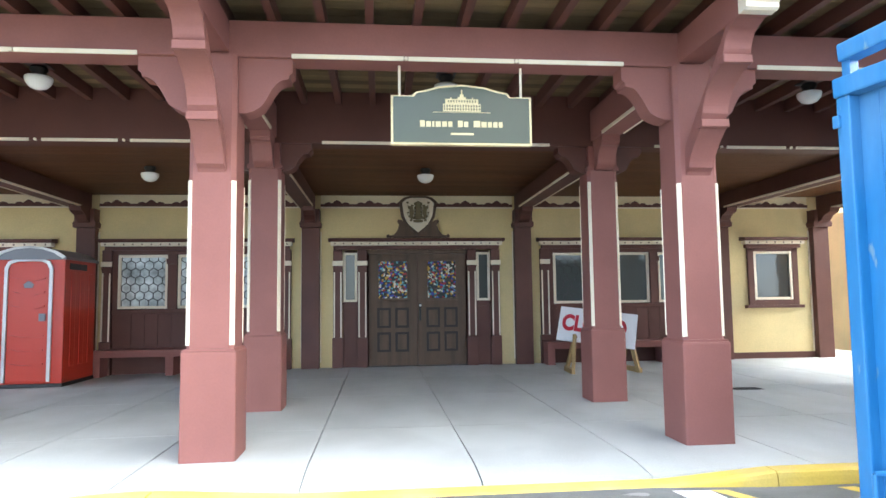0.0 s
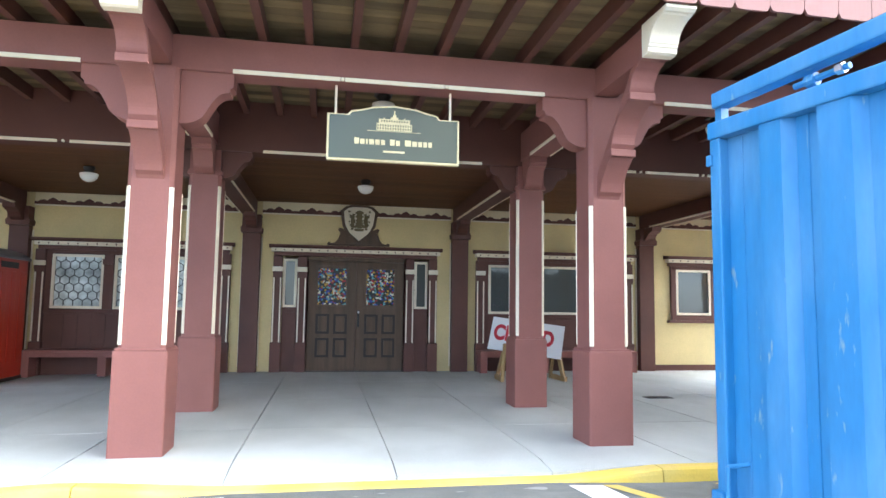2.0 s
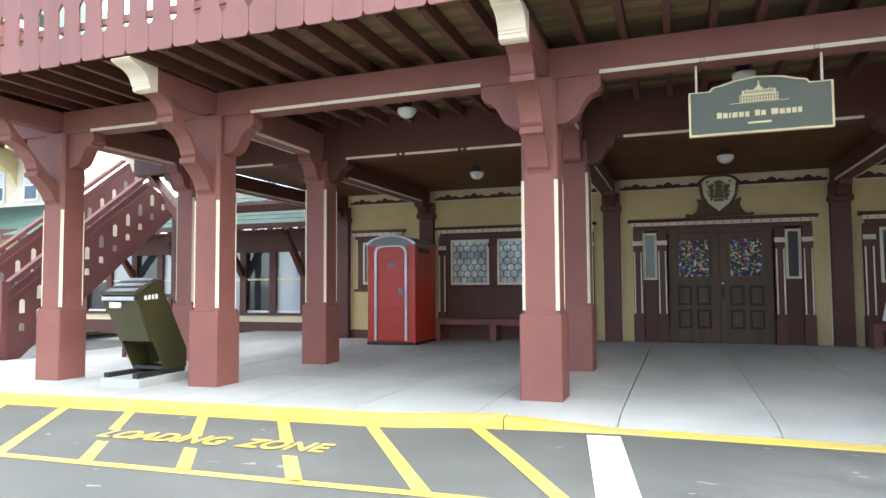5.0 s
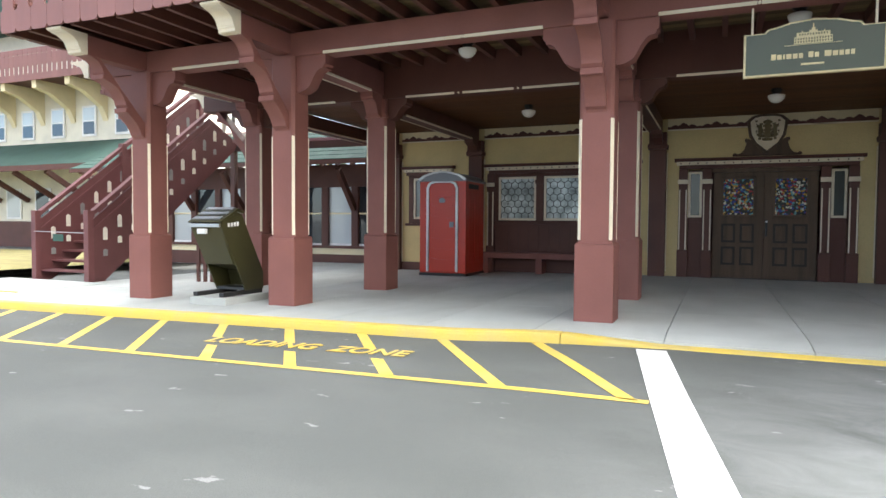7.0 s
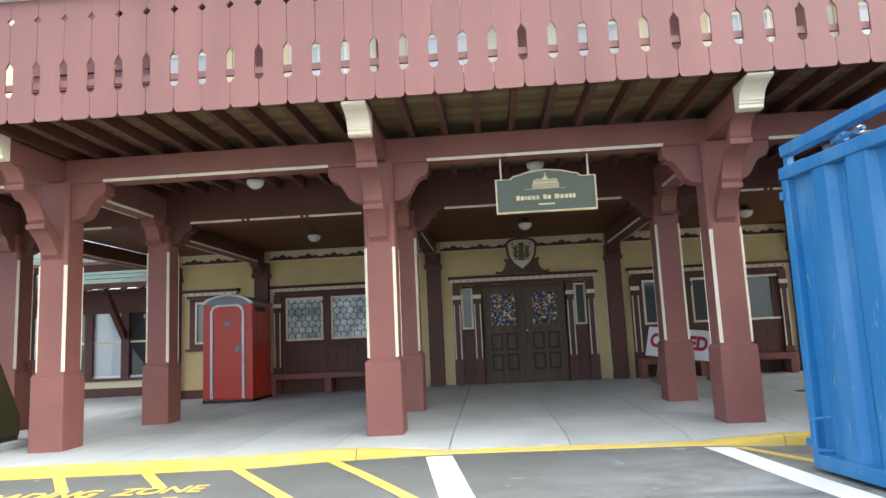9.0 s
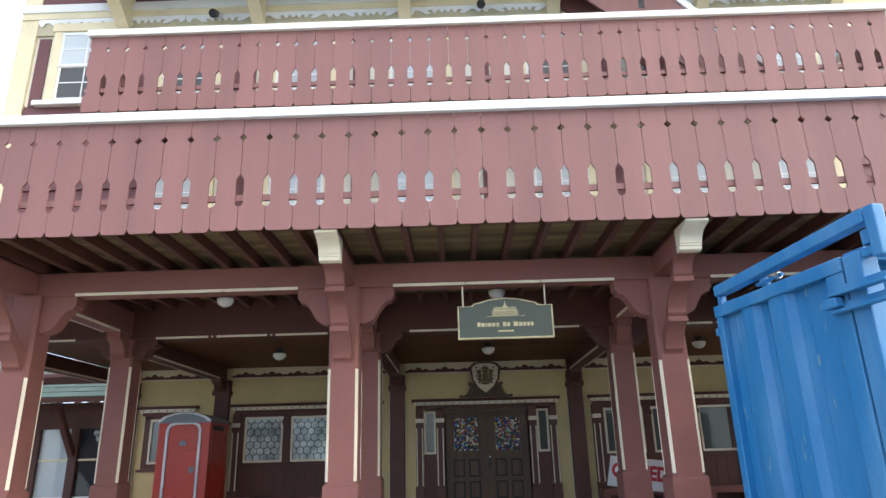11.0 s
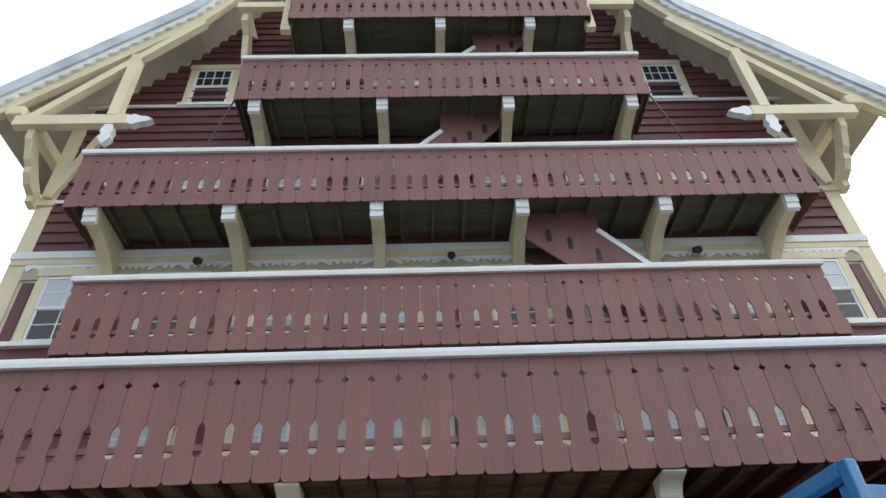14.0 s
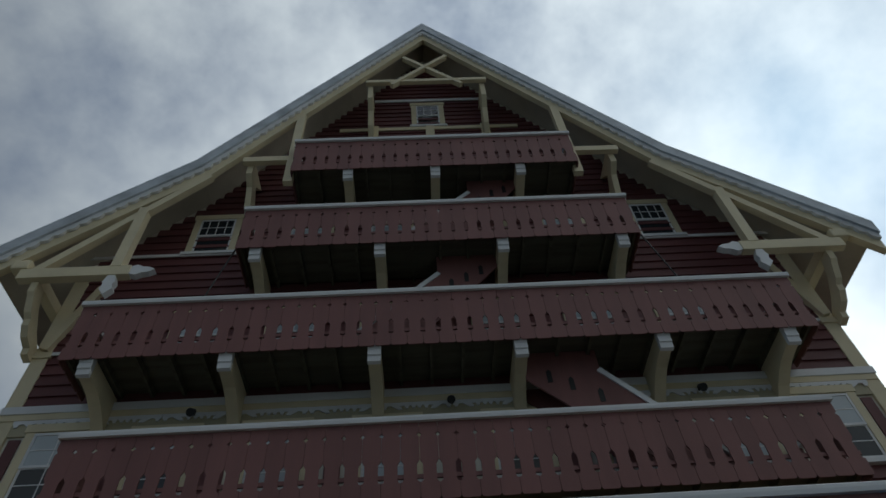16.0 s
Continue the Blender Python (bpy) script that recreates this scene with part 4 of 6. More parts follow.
# stucco round the openings: door bay, two window bays, two small windows
wall_piece(-8.20, -7.62, -0.2, 3.25), wall_piece(-7.62, -6.78, -0.2, 1.16), wall_piece(-7.62, -6.78, 2.14, 3.25), wall_piece(-6.78, -5.62, -0.2, 3.25)
wall_piece(-5.62, -2.42, 2.22, 3.25), wall_piece(-2.42, -1.36, -0.1, 3.25), wall_piece(-1.36, 1.46, 2.20, 3.25), wall_piece(1.46, 2.50, -0.1, 3.25)
wall_piece(2.50, 5.70, 2.22, 3.25), wall_piece(5.70, 6.80, -0.1, 3.25), wall_piece(6.80, 7.62, -0.1, 1.16), wall_piece(6.80, 7.62, 2.14, 3.25), wall_piece(7.62, 8.45, -0.1, 3.25)
part("plinth_board", B(-8.2, -6.2, YW - 0.03, YW - 0.002, -0.1, 0.12), DARKRED, back)
part("plinth_board", B(6.2, 8.4, YW - 0.03, YW - 0.002, -0.1, 0.12), DARKRED, back)
for x in BAY:
    w = 0.165
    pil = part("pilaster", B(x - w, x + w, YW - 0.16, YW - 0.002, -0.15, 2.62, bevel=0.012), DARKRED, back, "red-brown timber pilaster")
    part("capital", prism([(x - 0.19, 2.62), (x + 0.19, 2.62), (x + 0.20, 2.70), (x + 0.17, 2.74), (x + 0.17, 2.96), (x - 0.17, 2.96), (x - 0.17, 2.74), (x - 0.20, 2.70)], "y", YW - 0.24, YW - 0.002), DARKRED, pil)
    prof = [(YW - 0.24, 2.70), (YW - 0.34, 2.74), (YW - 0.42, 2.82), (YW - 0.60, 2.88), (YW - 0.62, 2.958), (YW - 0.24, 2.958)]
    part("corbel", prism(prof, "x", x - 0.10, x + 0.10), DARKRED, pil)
    for s in (-1, 1):
        part("edge_strip", B(x + s * (w + 0.012) - 0.01, x + s * (w + 0.012) + 0.01, YW - 0.03, YW - 0.004, 0.1, 2.55), PALE, pil)
# scalloped frieze under the ceiling
for x0, x1 in zip(BAY, BAY[1:]):
    a, b = x0 + 0.175, x1 - 0.175
    part("frieze_board", B(a, b, YW - 0.022, YW - 0.002, 3.075, 3.248), CREAM, back)
    n = max(1, round((b - a) / 0.62))
    pts = []
    for k in range(n):
        u0, L = a + (b - a) * k / n, (b - a) / n
        for f, z in ((0.0, 0.05), (0.10, 0.045), (0.16, 0.075), (0.26, 0.085), (0.34, 0.06), (0.42, 0.10), (0.50, 0.125), (0.58, 0.10), (0.66, 0.06), (0.74, 0.085), (0.84, 0.075), (0.90, 0.045)):
            pts.append((u0 + f * L, 3.03 + z))
    pts.append((b, 3.08))
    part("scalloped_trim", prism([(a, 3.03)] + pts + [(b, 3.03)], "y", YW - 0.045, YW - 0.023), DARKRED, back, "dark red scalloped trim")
    part("bead", B(a, b, YW - 0.03, YW - 0.002, 3.005, 3.028), PALE, back)


def hood(ob, x0, x1, z):
    """Moulded head over an opening: cream fascia with small studs and a dark cap."""
    part("head_board", B(x0 + 0.05, x1 - 0.05, YW - 0.10, YW - 0.002, z - 0.14, z - 0.065, bevel=0.006), DARKRED, ob)
    h = part("head_fascia", B(x0, x1, YW - 0.16, YW - 0.002, z - 0.064, z + 0.005, bevel=0.008), PALE, ob, "cream fascia")
    part("head_cap", prism([(YW - 0.002, z + 0.006), (YW - 0.20, z + 0.006), (YW - 0.23, z + 0.035), (YW - 0.23, z + 0.065), (YW - 0.002, z + 0.085)], "x", x0 - 0.04, x1 + 0.04), DARKRED, h)
    n = int((x1 - x0) / 0.16)
    for k in range(n):
        x = x0 + (k + 0.5) * (x1 - x0) / n
        part("stud", B(x - 0.012, x + 0.012, YW - 0.168, YW - 0.1605, z - 0.045, z - 0.02), DARKRED, h)


def colonette(ob, x, z0, z1, block=True):
    """Slim pilaster beside an opening, with a cream block and edge strips."""
    c = part("colonette", B(x - 0.085, x + 0.085, YW - 0.11, YW - 0.002, z0 + 0.55 if z0 < 0.2 else z0, z1, bevel=0.01), DARKRED, ob)
    if z0 < 0.2:
        part("foot", B(x - 0.10, x + 0.10, YW - 0.13, YW - 0.002, z0 - 0.1, z0 + 0.549, bevel=0.01), DARKRED, c)
        part("edge_strip", B(x + 0.05, x + 0.075, YW - 0.125, YW - 0.111, z0 + 0.56, z1 - 0.42), PALE, c)
        part("edge_strip", B(x - 0.075, x - 0.05, YW - 0.125, YW - 0.111, z0 + 0.56, z1 - 0.42), PALE, c)
    if block:
        part("block", B(x - 0.10, x + 0.10, YW - 0.135, YW - 0.111, z1 - 0.30, z1 - 0.21, bevel=0.005), PALE, c, "cream block")
        part("corbel", prism([(x - 0.09, z1 - 0.31), (x + 0.09, z1 - 0.31), (x + 0.07, z1 - 0.42), (x - 0.07, z1 - 0.42)], "y", YW - 0.13, YW - 0.111), DARKRED, c)


def fixed_light(ob, x0, x1, z0, z1, glass, frame_mat=PALE, f=0.05, depth=0.0):
    y = YW + depth
    w = part("window_frame", B(x0, x1, y - 0.05, y + 0.01, z0, z0 + f, bevel=0.005), frame_mat, ob, "cream sash")
    part("rail", B(x0, x1, y - 0.05, y + 0.01, z1 - f, z1, bevel=0.005), frame_mat, w)
    part("stile", B(x0, x0 + f, y - 0.05, y + 0.01, z0 + f + 0.001, z1 - f - 0.001), frame_mat, w)
    part("stile", B(x1 - f, x1, y - 0.05, y + 0.01, z0 + f + 0.001, z1 - f - 0.001), frame_mat, w)
    part("pane", B(x0 + f, x1 - f, y - 0.014, y - 0.006, z0 + f, z1 - f), glass, w)
    return w


def honeycomb(w, x0, x1, z0, z1, r, mat=LEAD):
    """Lead cames in a honeycomb over a pane, cut to the sash."""
    bm = bmesh.new()
    y = YW - 0.02
    dx, dz = math.sqrt(3) * r, 1.5 * r
    row, z = 0, z0 - r
    while z < z1 + r:
        x = x0 - dx + (dx / 2 if row % 2 else 0)
        while x < x1 + dx:
            c = [(x + r * math.sin(math.pi / 3 * k), z + r * math.cos(math.pi / 3 * k)) for k in range(6)]
            for k in (0, 1, 2):
                (ax, az), (bx, bz) = c[k], c[k + 1]
                if x0 < (ax + bx) / 2 < x1 and z0 < (az + bz) / 2 < z1:
                    ax, bx = max(x0, min(x1, ax)), max(x0, min(x1, bx))
                    az, bz = max(z0, min(z1, az)), max(z0, min(z1, bz))
                    if math.hypot(bx - ax, bz - az) > 0.01:
                        bar((ax, y, az), (bx, y, bz), 0.015, 0.012, bm, up=(0, 1, 0))
            x += dx
        z += dz
        row += 1
    part("lead_came", bm, mat, w, "dark lead honeycomb")


# entry: double doors with side lights
entry = thing("door_1", "closed double doors of dark oak with stained glass", "door", "", "structure", at=(0.03, YW, 0))
for s in (-1, 1):
    a, b = (-0.90, 0.027) if s < 0 else (0.033, 0.96)
    cx = (a + b) / 2
    leaf = part("door_leaf", B(a, b, YW - 0.015, YW + 0.03, 0.015, 2.12, bevel=0.006), OAK, entry)
    x0, x1, z0, z1 = cx - 0.27, cx + 0.27, 1.28, 1.98
    for q in ((x0 - 0.05, x1 + 0.05, z0 - 0.05, z0), (x0 - 0.05, x1 + 0.05, z1, z1 + 0.05), (x0 - 0.05, x0, z0, z1), (x1, x1 + 0.05, z0, z1)):
        part("glazing_bead", B(q[0], q[1], YW - 0.035, YW - 0.0155, q[2], q[3], bevel=0.006), OAK, leaf)
    part("pane", B(x0, x1, YW - 0.022, YW - 0.0155, z0, z1), STAINED, leaf, "coloured stained glass")
    bm = bmesh.new()
    for k in range(3):
        zz = z0 + 0.17 * (k + 1)
        box(bm, x0, x1, YW - 0.027, YW - 0.0225, zz - 0.005, zz + 0.005)
    part("saddle_bar", bm, LEAD, leaf)
    for px in (-0.17, 0.17):
        for pz0, pz1 in ((0.72, 1.10), (0.27, 0.64)):
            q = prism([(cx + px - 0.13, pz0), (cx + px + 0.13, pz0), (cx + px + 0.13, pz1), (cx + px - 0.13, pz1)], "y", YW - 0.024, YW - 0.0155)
            fr = part("panel", q, OAKDARK, leaf, "panel moulding with groove shade in its colour")
            part("panel_field", B(cx + px - 0.085, cx + px + 0.085, YW - 0.036, YW - 0.0245, pz0 + 0.045, pz1 - 0.045, bevel=0.01), OAK, fr)
handle = part("door_handle", B(0.06, 0.10, YW - 0.03, YW - 0.016, 0.85, 1.18, bevel=0.008), IRON, entry, "black iron handle plate")
part("grip", rod((0.08, YW - 0.075, 0.90), (0.08, YW - 0.075, 1.08), 0.012), IRON, handle)
part("lock", rod((0.08, YW - 0.045, 1.14), (0.08, YW - 0.028, 1.14), 0.022), STEEL, handle, "bright lock cylinder")
part("threshold", B(-0.93, 0.99, YW - 0.08, YW + 0.04, 0.0, 0.014), IRON, entry)
part("head_jamb", B(-0.93, 0.99, YW - 0.05, YW + 0.06, 2.125, 2.20), OAK, entry)
for x in (-1.01, 1.07):
    colonette(entry, x, 0.0, 2.20)
for x in (-1.47, 1.53):
    colonette(entry, x, 0.0, 2.20)
for x0, x1 in ((-1.375, -1.105), (1.165, 1.435)):
    fixed_light(entry, x0 + 0.005, x1 - 0.005, 1.22, 2.15, PORCHGLASS, f=0.045)
    part("apron_panel", B(x0, x1, YW - 0.03, YW + 0.05, -0.1, 1.12), DARKRED, entry)
    part("apron_rail", B(x0, x1, YW - 0.06, YW + 0.05, 1.121, 1.215, bevel=0.006), DARKRED, entry)
hood(entry, -1.60, 1.66, 2.345)

# window bays with benches
def window_bay(xc, glasses, label, comb):
    ob = thing("window_1", label, "window", "", "structure", at=(xc, YW, 1.1))
    x0, x1 = xc - 1.70, xc + 1.62
    part("apron", B(x0 + 0.12, x1 - 0.12, YW - 0.02, YW + 0.06, -0.1, 1.05), DARKRED, ob)
    for k in range(12):
        u = x0 + 0.25 + k * (x1 - x0 - 0.5) / 12
        part("board", B(u + 0.004, u + (x1 - x0 - 0.5) / 12 - 0.004, YW - 0.034, YW - 0.0205, 0.42, 1.03), DARKRED, ob)
    part("window_sill", B(x0 + 0.1, x1 - 0.1, YW - 0.07, YW + 0.05, 1.051, 1.13, bevel=0.008), DARKRED, ob)
    part("lintel", B(x0 + 0.1, x1 - 0.1, YW - 0.04, YW + 0.06, 2.14, 2.215), DARKRED, ob)
    for x in (x0 + 0.06, x1 - 0.06):
        colonette(ob, x, 0.0, 2.21)
    for u0, u1 in ((x0 + 0.121, x0 + 0.238), (x1 - 0.29, x1 - 0.121)):
        part("jamb", B(u0, u1, YW - 0.045, YW + 0.06, 1.131, 2.139), DARKRED, ob)
    W = 0.88
    for k in range(3):
        a = x0 + 0.24 + k * 1.055
        w = fixed_light(ob, a, a + W, 1.14, 2.13, glasses[k])
        if comb[k]:
            honeycomb(w, a + 0.055, a + W - 0.055, 1.195, 2.075, comb[k])
        if k < 2:
            m = part("mullion", B(a + W + 0.004, a + 1.051, YW - 0.09, YW + 0.03, 1.131, 2.139, bevel=0.008), DARKRED, ob)
            part("corbel", prism([(a + W + 0.0, 1.95), (a + 1.055, 1.95), (a + 1.065, 2.05), (a + W - 0.01, 2.05)], "y", YW - 0.14, YW - 0.091), DARKRED, m)
    hood(ob, x0 - 0.04, x1 + 0.04, 2.345)
    return ob


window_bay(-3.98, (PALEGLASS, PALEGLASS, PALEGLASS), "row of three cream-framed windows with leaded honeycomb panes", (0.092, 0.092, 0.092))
window_bay(4.14, (PORCHGLASS, PORCHGLASS, PORCHGLASS), "row of three dark cream-framed windows with leaded panes", (0.092, 0.0, 0.0))


def bench(xc):
    ob = thing("bench", "red-brown built-in wooden bench under the windows", "bench", "porch benches", at=(xc, YW - 0.3, 0))
    x0, x1 = xc - 1.72, xc + 1.55
    part("seat", B(x0, x1, YW - 0.50, YW - 0.04, 0.385, 0.425, bevel=0.008), PAINT, ob)
    part("apron", B(x0 + 0.02, x1 - 0.02, YW - 0.47, YW - 0.44, 0.30, 0.384), PAINT, ob)
    for x in (x0 + 0.08, xc - 0.4, xc + 0.6, x1 - 0.08):
        part("leg", B(x - 0.07, x + 0.07, YW - 0.46, YW - 0.06, gz(x) - 0.005, 0.384 if x > x0 + 0.2 and x < x1 - 0.2 else 0.384, bevel=0.006), PAINT, ob)
    return ob


bench(-3.98)
bench(4.14)


def small_window(xc):
    ob = thing("window_2", "small window with red-brown frame and cream sash", "window", "", "structure", at=(xc, YW, 1.1))
    a, b = xc - 0.41, xc + 0.41
    fixed_light(ob, a + 0.005, b - 0.005, 1.165, 2.135, GLASS, f=0.05)
    part("casing", B(a - 0.12, a, YW - 0.06, YW - 0.002, 1.06, 2.20, bevel=0.008), DARKRED, ob)
    part("casing", B(b, b + 0.12, YW - 0.06, YW - 0.002, 1.06, 2.20, bevel=0.008), DARKRED, ob)
    part("window_sill", B(a - 0.20, b + 0.20, YW - 0.10, YW - 0.002, 1.0, 1.059, bevel=0.008), DARKRED, ob)
    part("lintel", B(a - 0.119, b + 0.119, YW - 0.06, YW - 0.002, 2.141, 2.205), DARKRED, ob)
    part("apron", B(a + 0.0, b - 0.0, YW - 0.055, YW - 0.002, 1.06, 1.16), DARKRED, ob)
    hood(ob, a - 0.22, b + 0.22, 2.345)


small_window(-7.20)
small_window(7.21)

# heraldic shield over the door
shield = thing("shield", "carved wooden shield with a plain gilt relief over the door", "shield", at=(0.05, YW, 2.44))
k = 1.0
outer = [(-0.27, 3.20), (-0.16, 3.23), (0.16, 3.23), (0.27, 3.20), (0.36, 3.12), (0.345, 2.98), (0.32, 2.82), (0.22, 2.64), (0.0, 2.46), (-0.22, 2.64), (-0.32, 2.82), (-0.345, 2.98), (-0.36, 3.12)]
part("frame", prism([(x + 0.05, z) for x, z in outer], "y", YW - 0.12, YW - 0.05), OAK, shield)
part("field", prism([(x * 0.84 + 0.05, (z - 2.86) * 0.86 + 2.87) for x, z in outer], "y", YW - 0.128, YW - 0.1205), PALE, shield, "cream shield field")
bm = bmesh.new()
rg = random.Random(11)
for q in range(46):
    ax, az = rg.uniform(0.02, 0.2), rg.uniform(2.72, 3.10)
    aw = rg.uniform(0.015, 0.05)
    for sg in (-1, 1):
        if ax < 0.24 - (2.95 - az) * 0.5:
            box(bm, 0.05 + sg * ax - aw / 2, 0.05 + sg * ax + aw / 2, YW - 0.142, YW - 0.1285, az - aw * 0.4, az + aw * 0.4, bevel=0.004)
for x, z, w, h in ((0, 2.92, 0.10, 0.30), (-0.13, 2.92, 0.07, 0.22), (0.13, 2.92, 0.07, 0.22), (0, 3.08, 0.05, 0.09), (0, 2.74, 0.16, 0.05), (-0.17, 3.0, 0.05, 0.05), (0.17, 3.0, 0.05, 0.05), (-0.10, 2.80, 0.10, 0.04), (0.10, 2.80, 0.10, 0.04)):
    box(bm, 0.05 + x - w / 2, 0.05 + x + w / 2, YW - 0.15, YW - 0.1285, z - h / 2, z + h / 2, bevel=0.012)
part("relief", bm, material("tarnished_gilt", (0.16, 0.12, 0.05), 0.5, vary=0.3), shield, "tarnished gilt relief")
sup = [(-0.60, 2.435), (0.60, 2.435), (0.61, 2.47), (0.57, 2.50), (0.53, 2.47), (0.46, 2.49), (0.40, 2.56), (0.36, 2.68), (0.40, 2.74), (0.38, 2.78), (0.31, 2.76), (0.2, 2.7),
       (-0.2, 2.7), (-0.31, 2.76), (-0.38, 2.78), (-0.40, 2.74), (-0.36, 2.68), (-0.40, 2.56), (-0.46, 2.49), (-0.53, 2.47), (-0.57, 2.50), (-0.61, 2.47)]
part("scrolled_base", prism([(x + 0.05, z) for x, z in sup], "y", YW - 0.10, YW - 0.03), OAK, shield)

# ---- hanging sign ----
SX, SY = 0.03, 0.0
sign = thing("hanging_sign", "green hanging sign with gold border and gold lettering bars", "sign", at=(SX, SY, 2.57))
half = [(0.615, 2.57), (0.615, 3.0), (0.43, 3.0), (0.415, 3.02), (0.40, 3.035), (0.32, 3.05), (0.20, 3.085), (0.0, 3.105)]
out = half + [(-x, z) for x, z in half[-2::-1]]
part("edge", prism([(SX + x, z) for x, z in out], "y", SY - 0.03, SY + 0.03), GOLD, sign, "gold-painted edge")
inset = [(x * 0.968, 2.836 + (z - 2.836) * 0.93) for x, z in out]
part("panel", prism([(SX + x, z) for x, z in inset], "y", SY - 0.036, SY + 0.036), GREEN, sign)
widths = [5, 5, 2.2, 5.5, 5, 4.4, -3, 5.2, 4.4, -3, 7, 5.4, 4.4, 4.4, 4]
x = -0.365
unit = 0.73 / (sum(abs(w) for w in widths) + len(widths) * 1.3)
for k, w in enumerate(widths):
    if w > 0:
        a, b = SX + x, SX + x + w * unit
        h = 0.064 if k in (0, 7, 10) else 0.056
        part("lettering_bar", B(a, b, SY - 0.041, SY - 0.0365, 2.725, 2.725 + h - 0.008), GOLD, sign)
    x += (abs(w) + 1.3) * unit
part("lettering_bar", B(SX - 0.10, SX + 0.10, SY - 0.041, SY - 0.0365, 2.655, 2.673), GOLD, sign)
bm = bmesh.new()
for a, b, z0, z1 in ((-0.165, 0.165, 2.862, 2.93), (-0.145, 0.145, 2.931, 2.972), (-0.036, 0.036, 2.973, 2.99), (-0.016, 0.016, 2.991, 3.015), (-0.005, 0.005, 3.016, 3.055), (-0.25, 0.25, 2.853, 2.857), (-0.10, -0.09, 2.973, 2.985), (0.09, 0.10, 2.973, 2.985)):
    box(bm, SX + a, SX + b, SY - 0.041, SY - 0.0365, z0, z1)
emblem = part("emblem", bm, GOLD, sign, "gold house emblem")
pane_me = mesh_of(B(-0.0055, 0.0055, -0.0015, 0.0015, -0.009, 0.009), GREEN)
for r, z in enumerate((2.882, 2.910, 2.952)):
    for k in range(14 if r < 2 else 11):
        x = (k - (6.5 if r < 2 else 5)) * 0.0235
        piece("pane", pane_me, emblem, sign.matrix_basis.inverted() @ Matrix.Translation((SX + x, SY - 0.0425, z)))
for x in (-0.54, 0.53):
    part("hanger", rod((SX + x, SY, 3.0), (SX + x, SY, 3.275), 0.012), PALE, sign)

# ---- lamps ----
def porch_lamp(x, y, z):
    ob = thing("ceiling_lamp", "white opal glass porch lamp, unlit, with dark cap", "lamp", "porch lamps", at=(x, y, z))
    part("cap", revolve([(0.02, 0.13), (0.07, 0.12), (0.085, 0.09), (0.06, 0.06), (0.075, 0.035), (0.075, 0.03)], pose(x, y, z)), IRON, ob)
    part("globe", revolve([(0.075, 0.028), (0.125, 0.015), (0.128, 0.0), (0.115, -0.045), (0.08, -0.085), (0.03, -0.105), (0.004, -0.108)], pose(x, y, z)), LAMPGLASS, ob)
    return ob


for a, b in zip(INNERX, INNERX[1:]):
    if b - a > 3:
        xc = (a + b) / 2
        porch_lamp(xc, 4.25, 3.12)
        o = porch_lamp(xc, 1.10, 3.46)
        part("rose", B(xc - 0.10, xc + 0.10, 1.0, 1.2, 3.586, 3.60), IRON, o)

# ---- portable toilet ----
TX, TY = -6.18, 5.30
pot = thing("portable_toilet", "red plastic portable toilet with grey roof", "portable toilet", at=(TX, TY + 0.58, gz(TX)))
x0, x1, y0, y1 = TX - 0.53, TX + 0.53, TY, TY + 1.12
zb = gz(TX)
part("base", B(x0 - 0.01, x1 + 0.01, y0 - 0.01, y1 + 0.01, zb, zb + 0.06, bevel=0.01), IRON, pot)
body = part("body", B(x0, x1, y0, y1, zb + 0.06, 1.98, bevel=0.02), RED, pot)
for s, xx in ((-1, x0), (1, x1)):
    for k in range(3):
        yy = y0 + 0.22 + k * 0.32
        part("side_rib", B(xx - 0.006, xx + 0.006, yy, yy + 0.16, 0.25, 1.75, bevel=0.01), RED, body)
arch = [(TX - 0.56, 1.95), (TX + 0.56, 1.95), (TX + 0.56, 1.99), (TX + 0.42, 2.08), (TX + 0.22, 2.14), (TX, 2.16), (TX - 0.22, 2.14), (TX - 0.42, 2.08), (TX - 0.56, 1.99)]
part("roof", prism(arch, "y", y0 - 0.04, y1 + 0.03), GREYPL, pot, "grey domed plastic roof")
rim = [(u, z + 0.004) for u, z in arch[2:]] + [(TX + (u - TX) * 0.90, z - 0.028) for u, z in arch[:1:-1]]
part("roof_rim", prism(rim, "y", y0 - 0.052, y0 - 0.041), ALU, pot, "pale grey roof rim")
part("vent", B(x1 + 0.001, x1 + 0.012, y0 + 0.15, y0 + 0.75, 1.80, 1.90), IRON, body)
door = part("door", B(TX - 0.30, TX + 0.30, y0 - 0.018, y0 - 0.001, zb + 0.10, 1.90, bevel=0.008), RED, pot)
fr = bmesh.new()
inner = [(TX - 0.31, zb + 0.09), (TX - 0.31, 1.80), (TX - 0.27, 1.88), (TX - 0.18, 1.92), (TX + 0.18, 1.92), (TX + 0.27, 1.88), (TX + 0.31, 1.80), (TX + 0.31, zb + 0.09)]
outer2 = [(TX + 0.36, zb + 0.09), (TX + 0.36, 1.82), (TX + 0.31, 1.92), (TX + 0.19, 1.965), (TX - 0.19, 1.965), (TX - 0.31, 1.92), (TX - 0.36, 1.82), (TX - 0.36, zb + 0.09)]
part("door_frame", prism(inner + outer2, "y", y0 - 0.035, y0 - 0.001, fr), ALU, pot, "light grey door frame")
